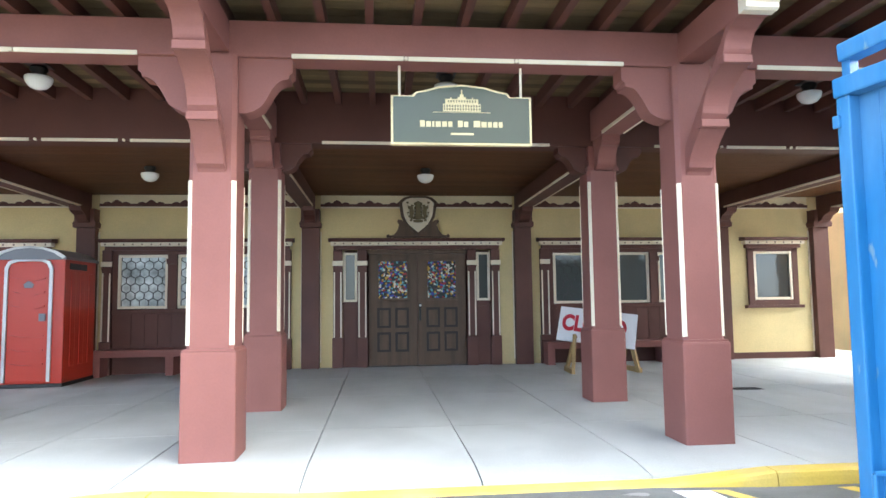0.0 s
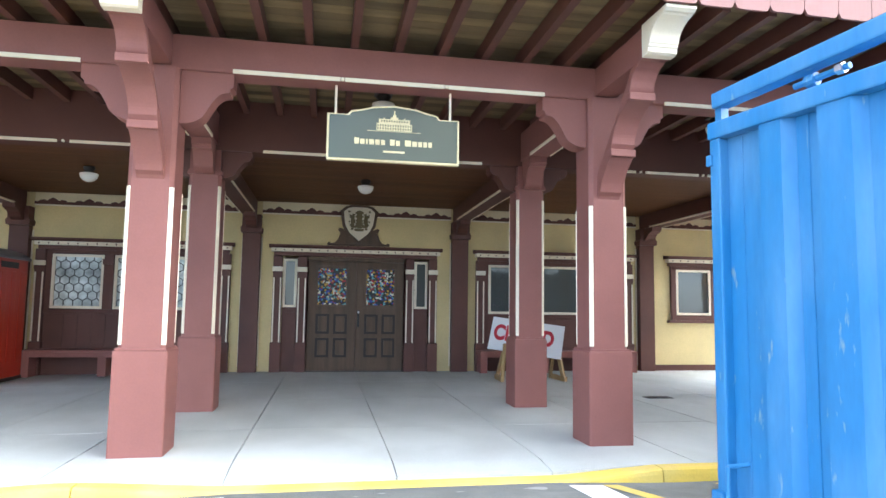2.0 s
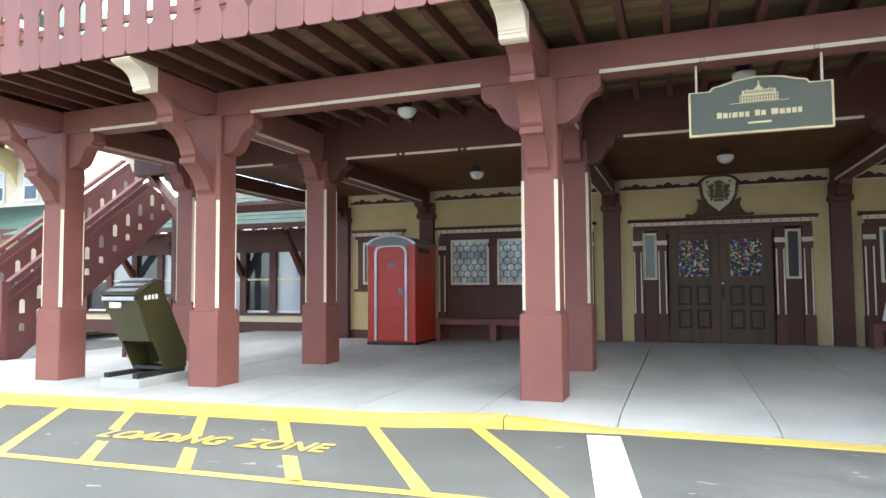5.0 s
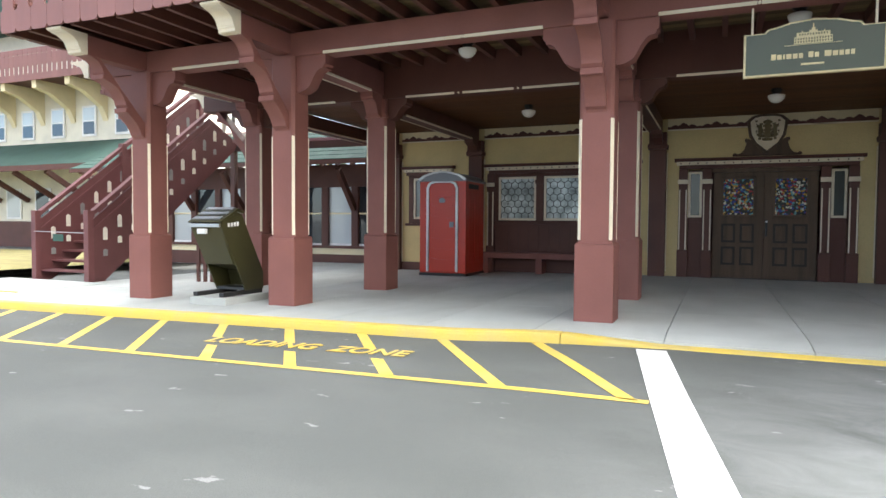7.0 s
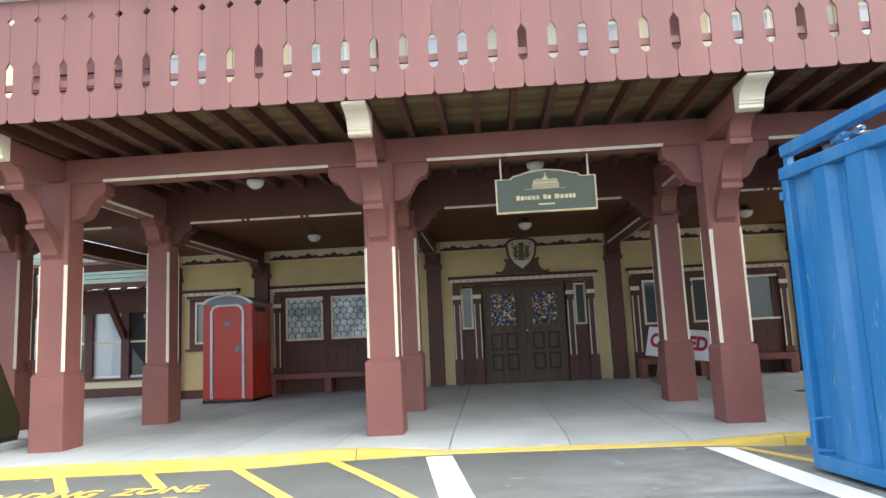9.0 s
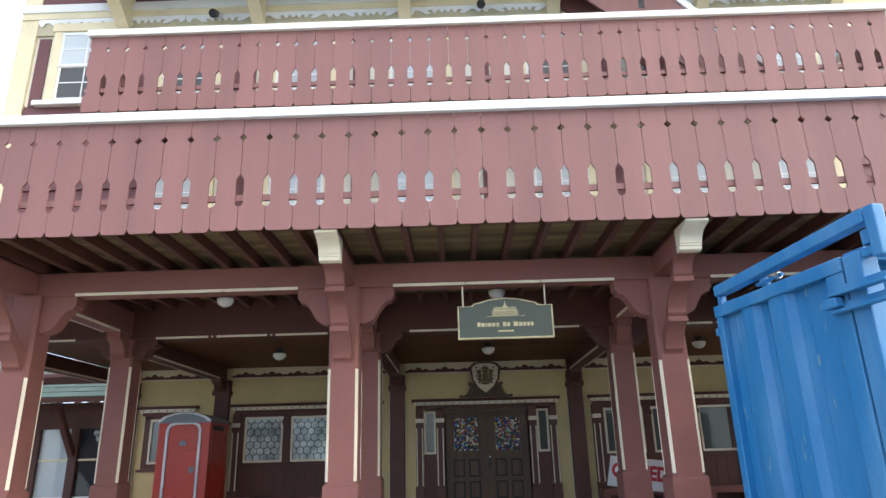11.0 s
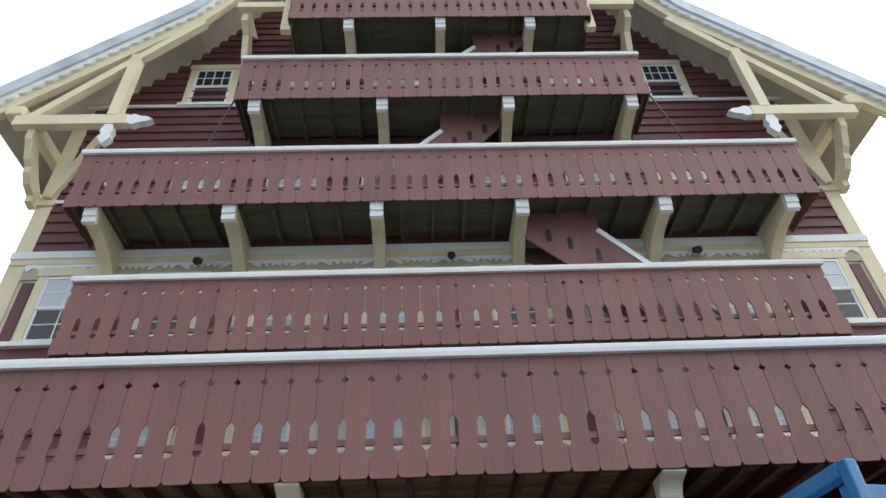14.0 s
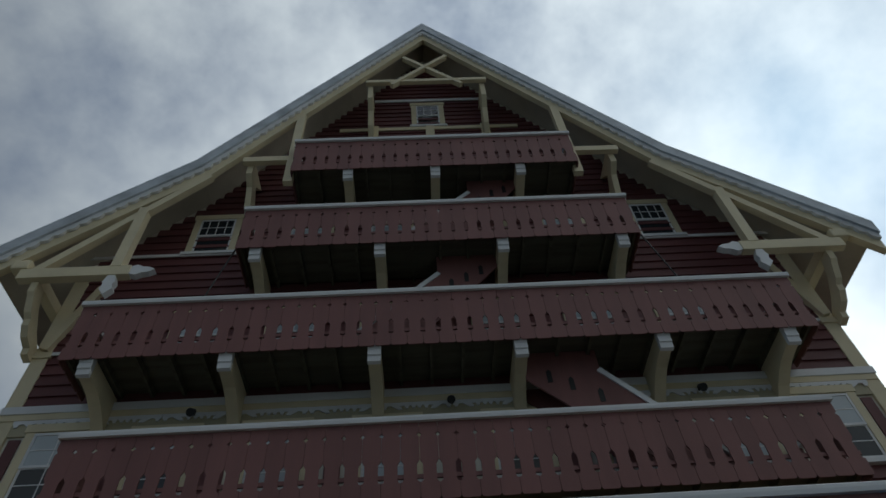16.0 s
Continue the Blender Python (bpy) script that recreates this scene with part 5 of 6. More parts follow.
for z in (0.30, 0.52, 0.74, 1.20, 1.42, 1.64):
    pts = [(TX - 0.25, z), (TX - 0.10, z - 0.03), (TX + 0.10, z - 0.03), (TX + 0.25, z), (TX + 0.25, z + 0.03), (TX + 0.10, z), (TX - 0.10, z), (TX - 0.25, z + 0.03)]
    part("moulded_ridge", prism(pts, "y", y0 - 0.042, y0 - 0.0185), RED, door)
part("latch", B(TX + 0.17, TX + 0.27, y0 - 0.04, y0 - 0.0185, 0.98, 1.10, bevel=0.01), GREYPL, door, "grey latch plate")
part("badge", prism([(TX - 0.06, 1.50), (TX + 0.06, 1.50), (TX + 0.08, 1.56), (TX, 1.62), (TX - 0.08, 1.56)], "y", y0 - 0.0215, y0 - 0.0185), GREYPL, door)

# ---- closed board ----
easel = thing("closed_sign", "white board with red lettering on a wooden trestle", "sign", at=(3.02, 5.15, 0))
tilt = pose(2.86, 5.04, 0.47, -30, 7, -22)
board = part("board", B(-0.64, 0.64, -0.01, 0.01, 0, 0.64, m=tilt), SIGNWHITE, easel)
words("lettering", "CLOSED", 0.40, SIGNRED, board, pose(3.02, 5.15, 0).inverted() @ tilt @ pose(-0.05, -0.013, 0.21, 90, 0, 0), extrude=0.002, width=1.06, bold=0.045)
for s in (-1, 1):
    part("leg", bar((3.02 + s * 0.56, 4.98, 0.0), (3.02 + s * 0.47, 5.14, 0.62), 0.05, 0.07), RAWWOOD, easel)
    part("back_leg", bar((3.02 + s * 0.50, 5.55, 0.0), (3.02 + s * 0.45, 5.17, 0.62), 0.05, 0.07), RAWWOOD, easel)
    part("foot", bar((3.02 + s * 0.57, 4.93, 0.04), (3.02 + s * 0.52, 5.55, 0.04), 0.05, 0.08), RAWWOOD, easel)

# ---- floor drain ----
drain = thing("floor_drain", "small dark iron drain grate in the porch floor", "drain", at=(4.2, 2.87, 0))
part("rim", B(4.2 - 0.20, 4.2 + 0.20, 2.87 - 0.10, 2.87 + 0.10, -0.02, 0.004, bevel=0.003), IRON, drain)
for k in range(9):
    part("grate_bar", B(4.2 - 0.175 + k * 0.04, 4.2 - 0.155 + k * 0.04, 2.87 - 0.08, 2.87 + 0.08, 0.0045, 0.010), IRON, drain)

# ---- blue container ----
KX, KY0, KY1, KE = 0.0, -1.60, 0.0, 6.2   # local: the end face on x = 0, its far corner at the origin
KT = 2.29                                  # top of the corner posts
RIBS = ((-0.46, 0.075), (-0.86, 0.095))
box_thing = thing("waste_container", "scratched blue steel roll-off waste container with raised lid frame", "container")
part("side_wall", B(KX + 0.16, KE, KY0 + 0.07, KY0 + 0.13, 0.0, KT + 0.07), BLUE, box_thing)
part("side_wall", B(KX + 0.16, KE, KY1 - 0.13, KY1 - 0.07, 0.0, KT + 0.07), BLUE, box_thing)
part("far_end", B(KE, KE + 0.1, KY0, KY1, -0.05, KT + 0.07), BLUE, box_thing)
part("floor_pan", B(KX + 0.16, KE, KY0 + 0.05, KY1 - 0.05, -0.04, 0.0), BLUE, box_thing)
end = part("end_door", B(KX + 0.07, KX + 0.10, KY0 + 0.06, KY1 - 0.06, 0.02, KT), BLUE, box_thing)
part("stile", B(KX, KX + 0.14, KY1 - 0.085, KY1, -0.10, KT, bevel=0.012), BLUE, end)
part("stile", B(KX, KX + 0.14, KY0, KY0 + 0.17, -0.10, KT, bevel=0.012), BLUE, end)
part("top_rail", B(KX - 0.01, KX + 0.12, KY0 - 0.005, KY1 + 0.01, KT + 0.001, KT + 0.11, bevel=0.012), BLUE, end)
part("bottom_rail", B(KX - 0.01, KX + 0.13, KY0 + 0.171, KY1 - 0.086, -0.10, 0.019, bevel=0.012), BLUE, end)
for yy, hw in RIBS:
    pts = [(KX + 0.069, yy - hw - 0.05), (KX + 0.005, yy - hw), (KX + 0.005, yy + hw), (KX + 0.069, yy + hw + 0.05)]
    part("rib", prism(pts, "z", 0.02, KT - 0.001), BLUE, end)
for yy in (-0.20, -0.66, -1.12):
    part("weld_seam", rod((KX + 0.068, yy, 0.03), (KX + 0.068, yy, KT - 0.01), 0.006, seg=6), BLUE, end)
lidf = part("lid_frame", bar((KX + 0.045, KY1 - 0.03, KT + 0.245), (KX + 0.045, KY0 - 0.28, KT + 0.325), 0.105, 0.10, bevel=0.012), BLUE, box_thing, "raised blue lid frame")
part("lid_bar", B(KX + 0.03, KE, KY0 - 0.28, KY0 - 0.19, KT + 0.13, KT + 0.24, bevel=0.012), BLUE, lidf)
part("lid_corner", B(KX + 0.001, KX + 0.09, KY0 - 0.375, KY0 - 0.282, KT + 0.02, KT + 0.375, bevel=0.012), BLUE, lidf)
part("lid_tie", B(KX + 0.02, KX + 0.085, KY0 - 0.28, KY0 + 0.02, KT + 0.05, KT + 0.11, bevel=0.008), BLUE, lidf)
part("lid_sheet", bar((KX + 0.055, KY1 - 0.05, KT + 0.302), (KX + 0.055, KY0 - 0.26, KT + 0.382), 0.07, 0.010), IRON, lidf, "dark edge of the cover sheet")
part("lid_post", B(KX + 0.02, KX + 0.08, -0.085, -0.035, KT + 0.11, KT + 0.20), BLUE, lidf)
part("screw_rod", rod((KX + 0.05, -0.60, KT + 0.165), (KX + 0.05, -0.93, KT + 0.175), 0.018), BLUE, lidf)
part("screw_knob", rod((KX + 0.05, -0.68, KT + 0.167), (KX + 0.05, -0.74, KT + 0.168), 0.036), BLUE, lidf)
part("screw_nut", rod((KX + 0.05, -0.86, KT + 0.173), (KX + 0.05, -0.90, KT + 0.174), 0.03, seg=6), STEEL, lidf, "bare steel nut")
for z in (KT - 0.17, KT - 0.29):
    hinge = part("hinge_bar", B(KX - 0.075, KX - 0.011, KY0 - 0.42, KY0 + 0.10, z, z + 0.022, bevel=0.006), BLUE, box_thing)
    part("hinge_web", B(KX - 0.02, KX - 0.008, KY0 - 0.42, KY0 + 0.10, z + 0.023, z + 0.075), BLUE, hinge)
part("hinge_knuckle", B(KX - 0.085, KX - 0.015, KY0 + 0.02, KY0 + 0.16, KT - 0.25, KT - 0.18, bevel=0.012), BLUE, box_thing)
part("corner_post", B(KX + 0.0, KX + 0.14, KY0 - 0.18, KY0 - 0.02, -0.10, KT + 0.10, bevel=0.012), BLUE, box_thing)
for k in range(9):
    xx = KX + 0.5 + k * 0.6
    part("side_post", B(xx, xx + 0.12, KY0 - 0.07, KY0 + 0.069, 0.0, KT + 0.07, bevel=0.01), BLUE, box_thing)
part("side_rail", B(KX + 0.141, KE, KY0 - 0.08, KY0 + 0.12, KT + 0.071, KT + 0.17, bevel=0.01), BLUE, box_thing)
part("side_rail", B(KX + 0.141, KE, KY1 - 0.12, KY1 + 0.01, KT + 0.071, KT + 0.17, bevel=0.01), BLUE, box_thing)
hook = part("grab_handle", rod((KX - 0.06, KY1 - 0.15, 0.06), (KX - 0.06, KY1 - 0.15, 0.30), 0.014), BLUE, end)
part("grip_end", rod((KX - 0.06, KY1 - 0.15, 0.30), (KX + 0.07, KY1 - 0.18, 0.31), 0.014), BLUE, hook)
part("grip_end", rod((KX - 0.06, KY1 - 0.15, 0.06), (KX + 0.07, KY1 - 0.18, 0.05), 0.014), BLUE, hook)
part("latch_block", B(KX - 0.03, KX + 0.02, KY1 - 0.075, KY1 + 0.02, 0.07, 0.13, bevel=0.008), BLUE, end)
part("lifting_lug", B(KX - 0.02, KX + 0.0, KY1 - 0.03, KY1 + 0.012, KT - 0.17, KT - 0.10, bevel=0.006), BLUE, end)
for x in (KX + 0.4, 5.6):
    part("skid", B(x, x + 0.25, KY0 + 0.2, KY1 - 0.2, ROAD - 0.03, -0.041), BLUE, box_thing)

box_thing.matrix_basis = pose(1.83, -2.22, 0.03, 0, 0, 10.4)

# ---- steel bin leaning forward over its slab ----
GXB = gz(-7.2)
pad = thing("concrete_pad", "low concrete pad under the bin", "slab", at=(-7.2, 0.0, GXB))
part("block", B(-7.50, -6.88, -0.50, 0.52, GXB - 0.02, GXB + 0.10, bevel=0.012), CONCRETE, pad)
b0 = GXB + 0.10
cbin = thing("litter_bin", "olive steel litter bin leaning forward over its foot", "litter bin", at=(-7.24, 0.1, b0))
BX0, BX1 = -7.52, -6.98
side = [(-0.47, 0.99), (-0.43, 1.03), (-0.14, 1.17), (-0.04, 1.14), (0.42, 0.30), (0.42, 0.06), (0.04, 0.06)]
core = [(-0.46, 0.985), (-0.14, 1.16), (-0.05, 1.13), (0.40, 0.30), (0.40, 0.10), (0.32, 0.10), (0.24, 0.34), (-0.20, 0.44)]
body = part("body", prism([(y, z + b0) for y, z in core], "x", BX0 + 0.021, BX1 - 0.021), OLIVE, cbin)
for x in (BX0, BX1 - 0.02):
    part("side_plate", prism([(y, z + b0) for y, z in side], "x", x, x + 0.02), OLIVE, cbin)
part("inner_tray", B(BX0 + 0.025, BX1 - 0.025, 0.02, 0.30, b0 + 0.061, b0 + 0.10), IRON, cbin)
lidp = part("lid", prism([(-0.03, b0 + 1.152), (-0.14, b0 + 1.184), (-0.47, b0 + 1.02), (-0.50, b0 + 1.03), (-0.14, b0 + 1.225), (-0.01, b0 + 1.185)], "x", BX0 - 0.015, BX1 + 0.015), OLIVE, cbin)
for k in range(3):
    y, z = -0.42 + k * 0.125, b0 + 1.088 + k * 0.066
    part("lid_plate", bar((BX0 + 0.03, y, z), (BX1 - 0.03, y, z), 0.075, 0.016, up=(0, -0.5, 1)), STEEL, lidp, "bare steel plate")
part("front_lip", bar((BX0 + 0.01, -0.475, b0 + 0.985), (BX1 - 0.01, -0.475, b0 + 0.985), 0.03, 0.05, bevel=0.006), STEEL, body, "scuffed steel lip")
part("latch", B(BX0 + 0.15, BX0 + 0.30, -0.50, -0.45, b0 + 0.87, b0 + 0.94, bevel=0.006), ALU, body, "pale latch")
for x0, x1 in ((BX0, BX0 + 0.08), (BX1 - 0.08, BX1)):
    part("foot_rail", B(x0, x1, -0.42, 0.40, b0, b0 + 0.06, bevel=0.006), IRON, cbin)
bm = bmesh.new()
for k in range(4):
    box(bm, BX1, BX1 + 0.003, -0.33 + k * 0.06, -0.29 + k * 0.06, b0 + 0.965 + k * 0.004, b0 + 1.02 + k * 0.006)
part("marking_bar", bm, SIGNWHITE, body, "pale marking bars")

# ---- outside stair at the west end, rising away from the drive ----
G0 = gz(-12) - 0.02
stair = thing("outside_stair", "red-brown wooden stair with carved side panels", "stair", at=(-12.75, 1.5, G0))
SL, SY0, SY1 = 0.752, 1.50, 5.75


def stair_z(y):
    return G0 + (y - SY0) * SL


for x in (-13.5, -12.0):
    near = x > -13
    yt = 4.75 if near else SY1
    head = [(5.60, stair_z(5.60) - 0.10), (5.72, stair_z(5.60) + 0.10)] if near else [(SY1 + 0.4, stair_z(SY1 + 0.4) - 0.22), (SY1 + 0.4, stair_z(SY1) + 1.25)]
    outline = [(SY0 + 0.05, G0), (SY0 + 0.3, G0)] + head + [(yt, stair_z(yt) + 1.22), (SY0 + 0.05, G0 + 1.22)]
    side = part("side_panel", prism(outline, "x", x - 0.02, x + 0.02), SIDING, stair)
    part("handrail", bar((x, SY0 - 0.05, G0 + 1.28), (x, yt, stair_z(yt) + 1.36), 0.12, 0.07), SIDING, stair)
    part("low_rail", bar((x + 0.03, SY0, G0 + 0.98), (x + 0.03, yt, stair_z(yt) + 1.04), 0.03, 0.05), SIDING, stair)
    for k in range(12 if near else 13):
        y = SY0 + 0.35 + k * 0.34
        zc = stair_z(y) + 0.55
        for dz, h in ((0.16, 0.13), (-0.22, 0.07)):
            for sx in (-1, 1):
                part("slot", prism([(y - 0.05, zc + dz - h), (y + 0.05, zc + dz - h), (y + 0.05, zc + dz + h * 0.7), (y, zc + dz + h), (y - 0.05, zc + dz + h * 0.7)], "x", x + sx * 0.0205, x + sx * 0.026), PALEWALL if (k + (dz > 0)) % 3 else JOINT, side)
    for y in ((SY0,) if near else (SY0, SY0 + 2.1, SY1 + 0.3)):
        zb = stair_z(y) - (0.1 if y > SY0 else 0.0)
        part("newel", B(x - 0.065, x + 0.065, y - 0.065, y + 0.065, zb, stair_z(y) + 1.42, bevel=0.008), SIDING, stair)
for k in range(17):
    y = SY0 + 0.05 + k * 0.25
    part("tread", B(-13.478, -12.022, y, y + 0.29, stair_z(y) + 0.15, stair_z(y) + 0.19, bevel=0.005), SIDING, stair)
part("landing", B(-13.5, -8.7, SY1 + 0.3, SY1 + 1.6, stair_z(SY1), stair_z(SY1) + 0.08, bevel=0.006), SIDING, stair)
for x in (-13.4, -11.9):
    part("support_post", B(x - 0.07, x + 0.07, SY1 + 1.4, SY1 + 1.54, G0, stair_z(SY1) - 0.001), DARKRED, stair)
part("chain", rod((-13.45, SY0 - 0.07, 0.85), (-12.05, SY0 - 0.07, 0.83), 0.008), STEEL, stair)
part("tag", B(-12.9, -12.6, SY0 - 0.085, SY0 - 0.079, 0.66, 0.80), ROOFGREEN, stair, "small green tag")
step = thing("entry_slab", "small concrete slab with yellow edge before the stair", "slab", at=(-12.7, 0.8, G0))
part("slab_body", B(-14.2, -11.4, -0.3, 1.42, G0 - 0.1, G0 + 0.04, bevel=0.01), CONCRETE, step)
part("edge", B(-14.21, -11.39, -0.33, -0.301, G0 - 0.1, G0 + 0.045), YELLOW, step)

# railing behind the bin, below the stair
rail = thing("railing", "dark red slatted railing below the stair", "railing", at=(-9.2, 2.4, gz(-9)))
part("rail", B(-10.2, -8.2, 2.36, 2.44, 0.95, 1.03), DARKRED, rail)
for k in range(12):
    x = -10.15 + k * 0.17
    part("slat", B(x, x + 0.07, 2.38, 2.42, gz(x), 0.949), DARKRED, rail)

# ---- low west wing with windows and green roof ----
wing = thing("wall_wing", "low cream wing with tall brown-framed windows", "wall", "", "structure")
YG = 9.0
part("return_wall", B(-8.19, -7.95, YW + 0.251, YG + 0.3, -0.2, 3.25), STUCCO, wing)
part("corner_post", B(-8.34, -8.02, YW - 0.10, YW - 0.001, -0.2, 3.25), DARKRED, wing)
part("base_wall", B(-20, -8.191, YG, YG + 0.25, -0.3, 0.30), CREAM, wing)
part("base_board", B(-20, -8.191, YG - 0.04, YG - 0.001, -0.3, 0.12), DARKRED, wing)
part("sill_band", B(-20, -8.191, YG - 0.06, YG + 0.25, 0.301, 0.38), DARKRED, wing)
part("head_band", B(-20, -8.191, YG - 0.06, YG + 0.25, 2.10, 2.75), DARKRED, wing)
xs = -8.6
k = 0
while xs > -19.6:
    w = 0.78 if k % 2 else 0.80
    g = (CURTAIN, GLASS, BLIND, GLASS)[k % 4]
    win = thing("window_3", "tall brown-framed window of the low wing", "window", "", "structure", at=(xs, YG, 0.4))
    part("pane", B(xs - w, xs, YG + 0.05, YG + 0.06, 0.38, 2.10), g, win)
    part("window_frame", B(xs, xs + 0.22, YG - 0.05, YG + 0.2, 0.381, 2.099, bevel=0.01), DARKRED, win)
    part("sash", B(xs - w, xs, YG + 0.02, YG + 0.07, 0.381, 0.44), WHITE, win)
    part("sash", B(xs - w, xs, YG + 0.02, YG + 0.07, 1.30, 1.35), CREAM, win)
    if k % 2 == 0:
        part("brace", bar((xs + 0.11, YG - 0.06, 1.45), (xs + 0.11, YG - 0.95, 2.55), 0.14, 0.16), DARKRED, win)
    xs -= w + 0.22
    k += 1
wroof = thing("wing_roof", "green shingled skirt roof over the low wing", "roof", "", "structure")
for r in range(9):
    ya, za = 7.95 + r * 0.38, 2.80 + r * 0.16
    bm = bmesh.new()
    rw = random.Random(r)
    x = -21.0
    while x < -8.5:
        w = rw.uniform(0.22, 0.36)
        prism([(ya - 0.02, za), (ya + 0.40, za + 0.168), (ya + 0.40, za + 0.185), (ya - 0.02, za + 0.022)], "x", x, min(x + w - 0.006, -8.45), bm)
        x += w
    part("shingle_row", bm, ROOFGREEN, wroof)
part("roof_deck", prism([(7.95, 2.70), (11.4, 4.20), (11.4, 4.28), (7.95, 2.79)], "x", -21, -8.45), DARKRED, wroof)
part("fascia", B(-21, -8.45, 7.90, 7.949, 2.68, 2.80), DARKRED, wroof)
for k in range(26):
    part("rafter_tail", bar((-20.6 + k * 0.48, 7.97, 2.66), (-20.6 + k * 0.48, 9.0, 3.10), 0.07, 0.10), DARKRED, wroof)

# ---- annex house beyond the stair ----
AX, AY = -29.0, 14.0
annex = thing("annex_house", "cream two-storey annex with green skirt roof and red-brown balcony", "house", at=(AX, AY, -0.3))
part("wall", B(AX - 9, AX + 4.2, AY, AY + 8, -0.5, 7.4), PALEWALL, annex, "cream walls")
part("skirt_roof", prism([(AY - 2.4, 3.35), (AY - 0.01, 4.6), (AY - 0.01, 4.75), (AY - 2.45, 3.45)], "x", AX - 9.5, AX + 6.0), ROOFGREEN, annex, "green skirt roof")
part("skirt_fascia", B(AX - 9.5, AX + 6.0, AY - 2.5, AY - 2.451, 3.2, 3.44), DARKRED, annex)
part("porch_back", B(AX - 9, AX + 4.2, AY - 0.05, AY - 0.01, -0.3, 1.0), DARKRED, annex)
for k in range(6):
    xx = AX - 7 + k * 2.1
    part("porch_brace", bar((xx, AY - 0.1, 2.0), (xx, AY - 2.2, 3.2), 0.2, 0.2), DARKRED, annex)
    win = part("window", B(xx + 0.4, xx + 1.5, AY - 0.08, AY - 0.011, 1.1, 2.6), WHITE, annex)
    part("pane", B(xx + 0.5, xx + 1.4, AY - 0.09, AY - 0.081, 1.2, 2.5), CURTAIN if k % 2 else GLASS, win)
    win = part("window", B(xx - 0.45, xx + 0.45, AY - 0.08, AY - 0.011, 4.95, 6.35), WHITE, annex)
    part("pane", B(xx - 0.35, xx + 0.35, AY - 0.09, AY - 0.081, 5.05, 5.62), GLASS, win)
    part("pane", B(xx - 0.35, xx + 0.35, AY - 0.09, AY - 0.081, 5.68, 6.25), BLIND, win)
    prof = [(AY - 0.01, 5.6), (AY - 0.3, 6.2), (AY - 1.2, 6.75), (AY - 1.9, 6.9), (AY - 1.9, 7.25), (AY - 0.01, 7.25)]
    part("bracket", prism(prof, "x", xx + 0.85, xx + 1.15), CREAM, annex)
bal = part("balcony", B(AX - 9.2, AX + 4.4, AY - 2.0, AY - 0.011, 7.26, 7.42), DARKRED, annex)
me = board_mesh(0.31)
for k in range(44):
    o = piece("board", me, bal, annex.matrix_basis.inverted() @ pose(AX - 9.2 + k * 0.31, AY - 2.02, 7.2))
part("upper_wall", B(AX - 9, AX + 4.2, AY + 1, AY + 8, 7.42, 11), PALEWALL, annex)
part("roof", prism([(AX - 10.5, 10.5), (AX + 5.5, 10.5), (AX - 2.4, 17)], "y", AY - 0.5, AY + 9), ROOFGREEN, annex)

# ---- neighbour roof, trees and far mountain ----
nb = thing("neighbour_roof", "grey gabled roof of a wing beyond the facade", "roof")
part("gable", prism([(13.2, 8.0), (17.5, 8.0), (17.5, 11.9), (15.3, 13.6), (13.2, 12.0)], "y", 13.0, 20.0), STUCCO, nb)
part("roof_edge", prism([(12.7, 11.6), (15.3, 13.75), (17.9, 11.6), (17.9, 11.8), (15.3, 14.0), (12.7, 11.8)], "y", 12.7, 20.2), ROOFGREEN, nb)
part("foot", B(13.2, 17.5, 13.0, 20, -0.5, 8.0), STUCCO, nb)


def ridge(x0, x1, y, base, height, seed, step):
    bm = bmesh.new()
    r = random.Random(seed)
    n = int((x1 - x0) / step)
    tops = []
    for k in range(n + 1):
        x = x0 + k * step
        h = height * (0.55 + 0.45 * math.sin(k * 0.21 + seed) ** 2) + noise.noise((x * 0.02, seed, 0)) * height * 0.35 + r.uniform(0, step * 0.25)
        tops.append((bm.verts.new((x, y + 0.6 * height, base + max(2, h))), bm.verts.new((x, y + 0.2 * height, base + max(1, h * 0.5))), bm.verts.new((x, y, base - 5))))
    for a, b in zip(tops, tops[1:]):
        for j in (0, 1):
            bm.faces.new((a[j], a[j + 1], b[j + 1], b[j]))
    bmesh.ops.recalc_face_normals(bm, faces=bm.faces)
    return bm


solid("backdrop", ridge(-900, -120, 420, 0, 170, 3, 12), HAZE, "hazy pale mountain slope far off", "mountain")


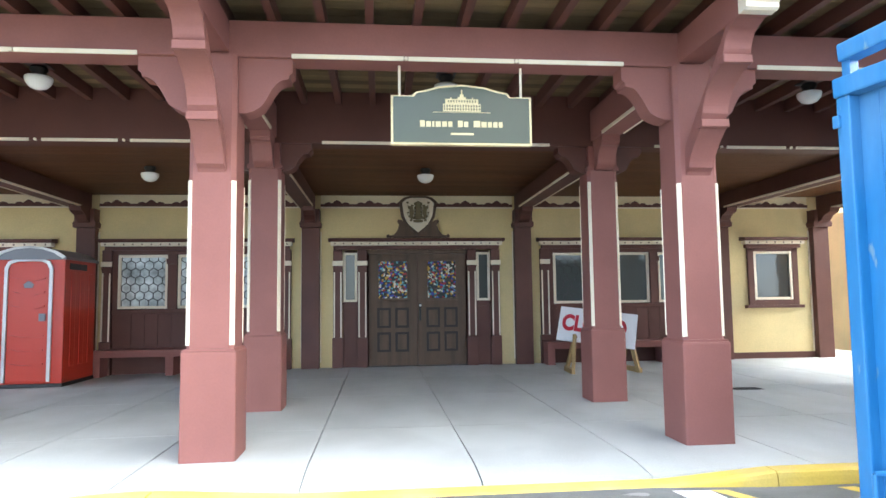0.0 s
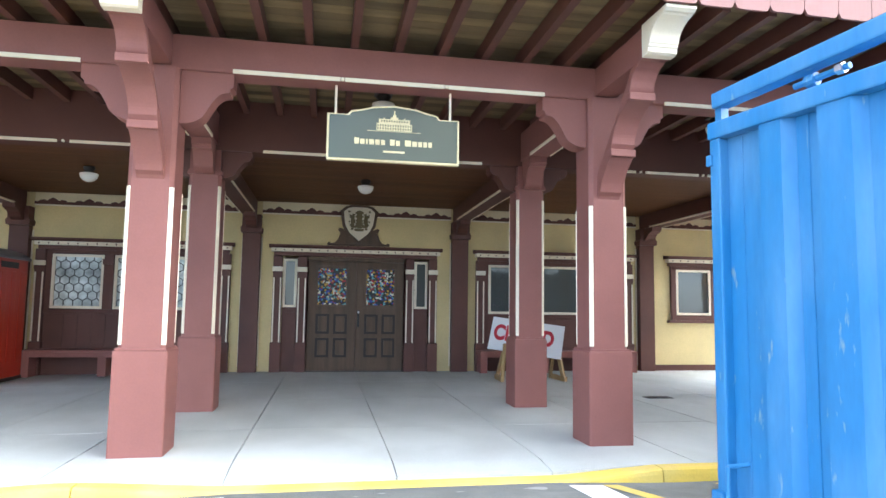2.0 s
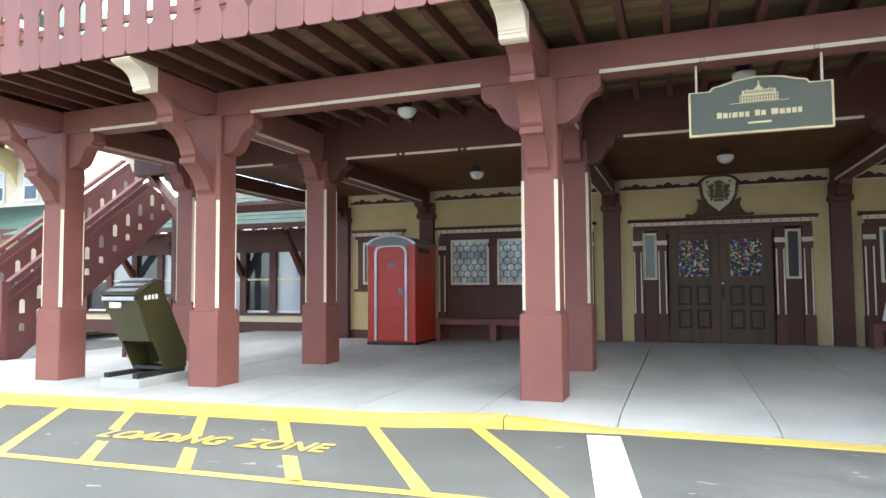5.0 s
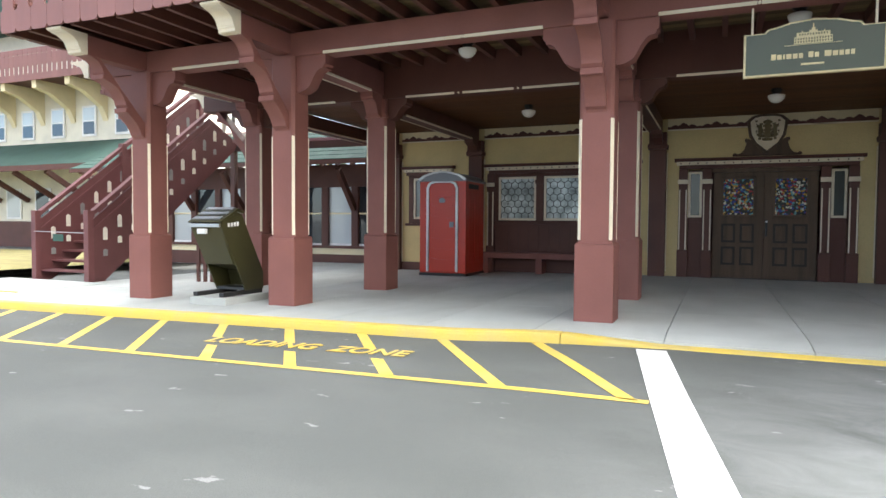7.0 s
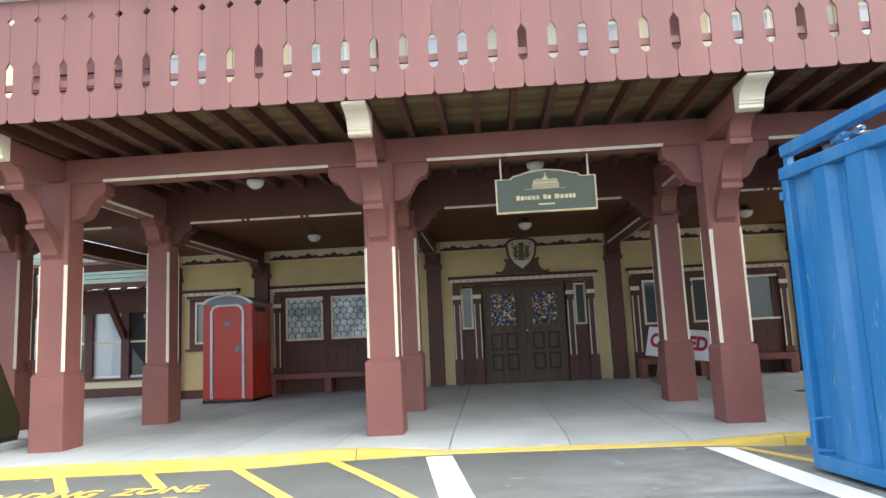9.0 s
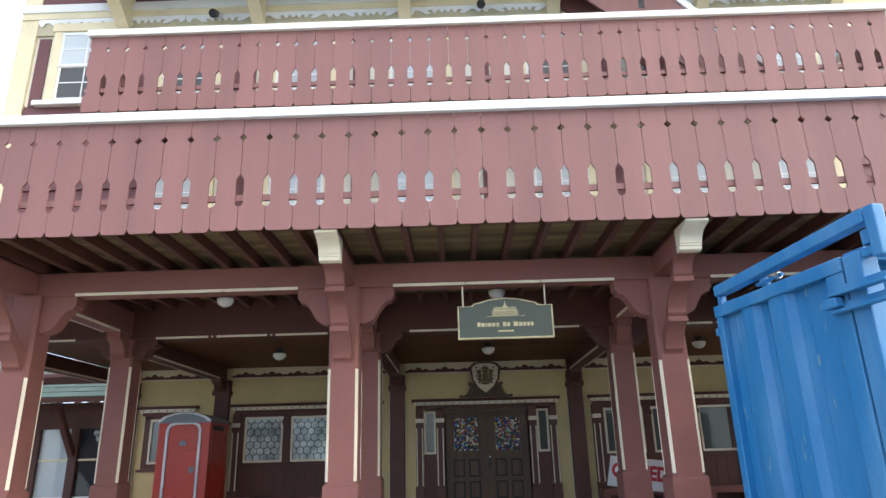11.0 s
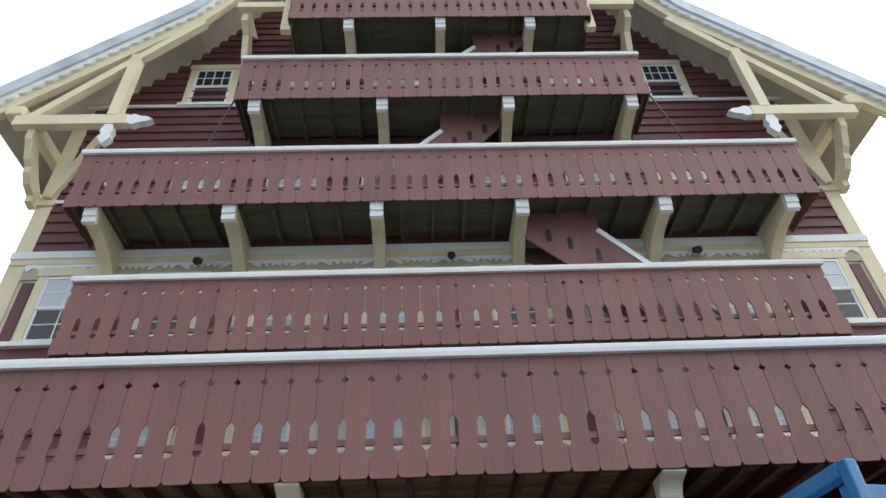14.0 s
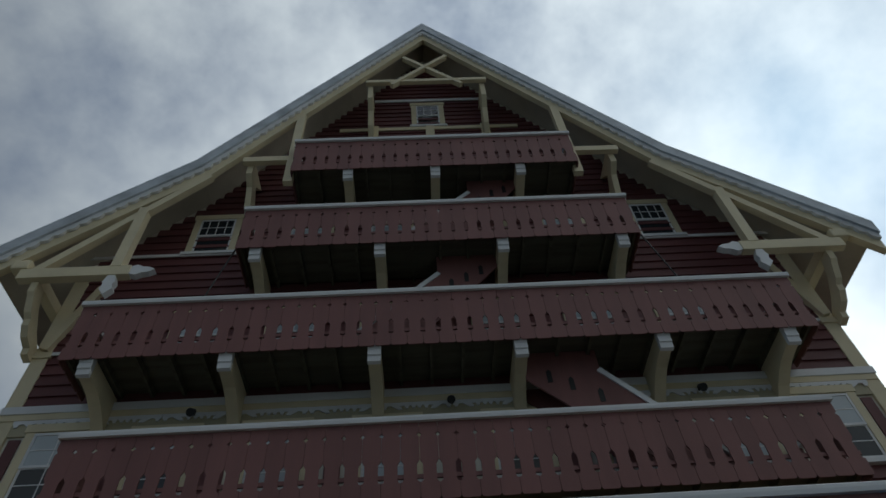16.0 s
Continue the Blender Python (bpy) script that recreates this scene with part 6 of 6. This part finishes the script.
def spruce(x, y, h, seed):
    ob = thing("spruce_tree", "distant dark spruce tree", "tree", "trees", at=(x, y, -0.3))
    r = random.Random(seed)
    part("trunk", rod((x, y, -0.3), (x, y, h * 0.9), 0.22, r2=0.04), RAWWOOD, ob)
    bm = bmesh.new()
    for k in range(420):
        f = r.random() ** 0.8
        z = h * (0.08 + 0.9 * f)
        rad = (1 - f) * h * 0.20 * r.uniform(0.35, 1.1)
        a = r.uniform(0, 6.283)
        c = Vector((x + rad * math.cos(a), y + rad * math.sin(a), z - rad * 0.25))
        s = r.uniform(0.25, 0.55)
        d = Vector((math.cos(a), math.sin(a), -0.35)) * s
        n = Vector((-math.sin(a), math.cos(a), 0)) * s * 0.5
        vs = [bm.verts.new(c - d * 0.4 + n), bm.verts.new(c + d), bm.verts.new(c - d * 0.4 - n), bm.verts.new(c + Vector((0, 0, s * 0.35)))]
        bm.faces.new((vs[0], vs[1], vs[3]))
        bm.faces.new((vs[1], vs[2], vs[3]))
    part("crown", bm, TREEGREEN, ob)


TREEGREEN = material("spruce_needles", (0.035, 0.055, 0.030), 0.9, vary=0.4)
for k in range(9):
    spruce(-62 + k * 2.6 + (k * 7 % 5) * 0.5, 52 + (k * 11 % 7) * 3, 9 + (k * 5 % 4) * 2.0, k)
grass = solid("grass", sheet([-60 + 2 * k for k in range(22)], [0.2, 3, 6, 9, 11.8], lambda x, y: ROAD + gz(-14) + 0.02), GRASS, "dry grass verge beyond the stair", "grass", "stuff")

# ---- concrete slabs of the porch floor ----
cols = [-12.0, -10.85, -9.6, -8.35, -7.1, -6.0, -4.88, -3.70, -2.50, -1.235, 0.02, 1.25, 2.5, 3.75, 5.0, 6.25, 7.5, 8.75, 9.9]
rows_y = [-0.95, 0.95, 3.15, 5.1, 6.98]
for k, (a, b) in enumerate(zip(cols, cols[1:])):
    ys = rows_y if b > -8.3 else rows_y[:-1] + [9.0]
    for c, d in zip(ys, ys[1:]):
        part("slab", slab(a + 0.005, b - 0.005, c + 0.005, d - 0.005), CONCRETE, porch)
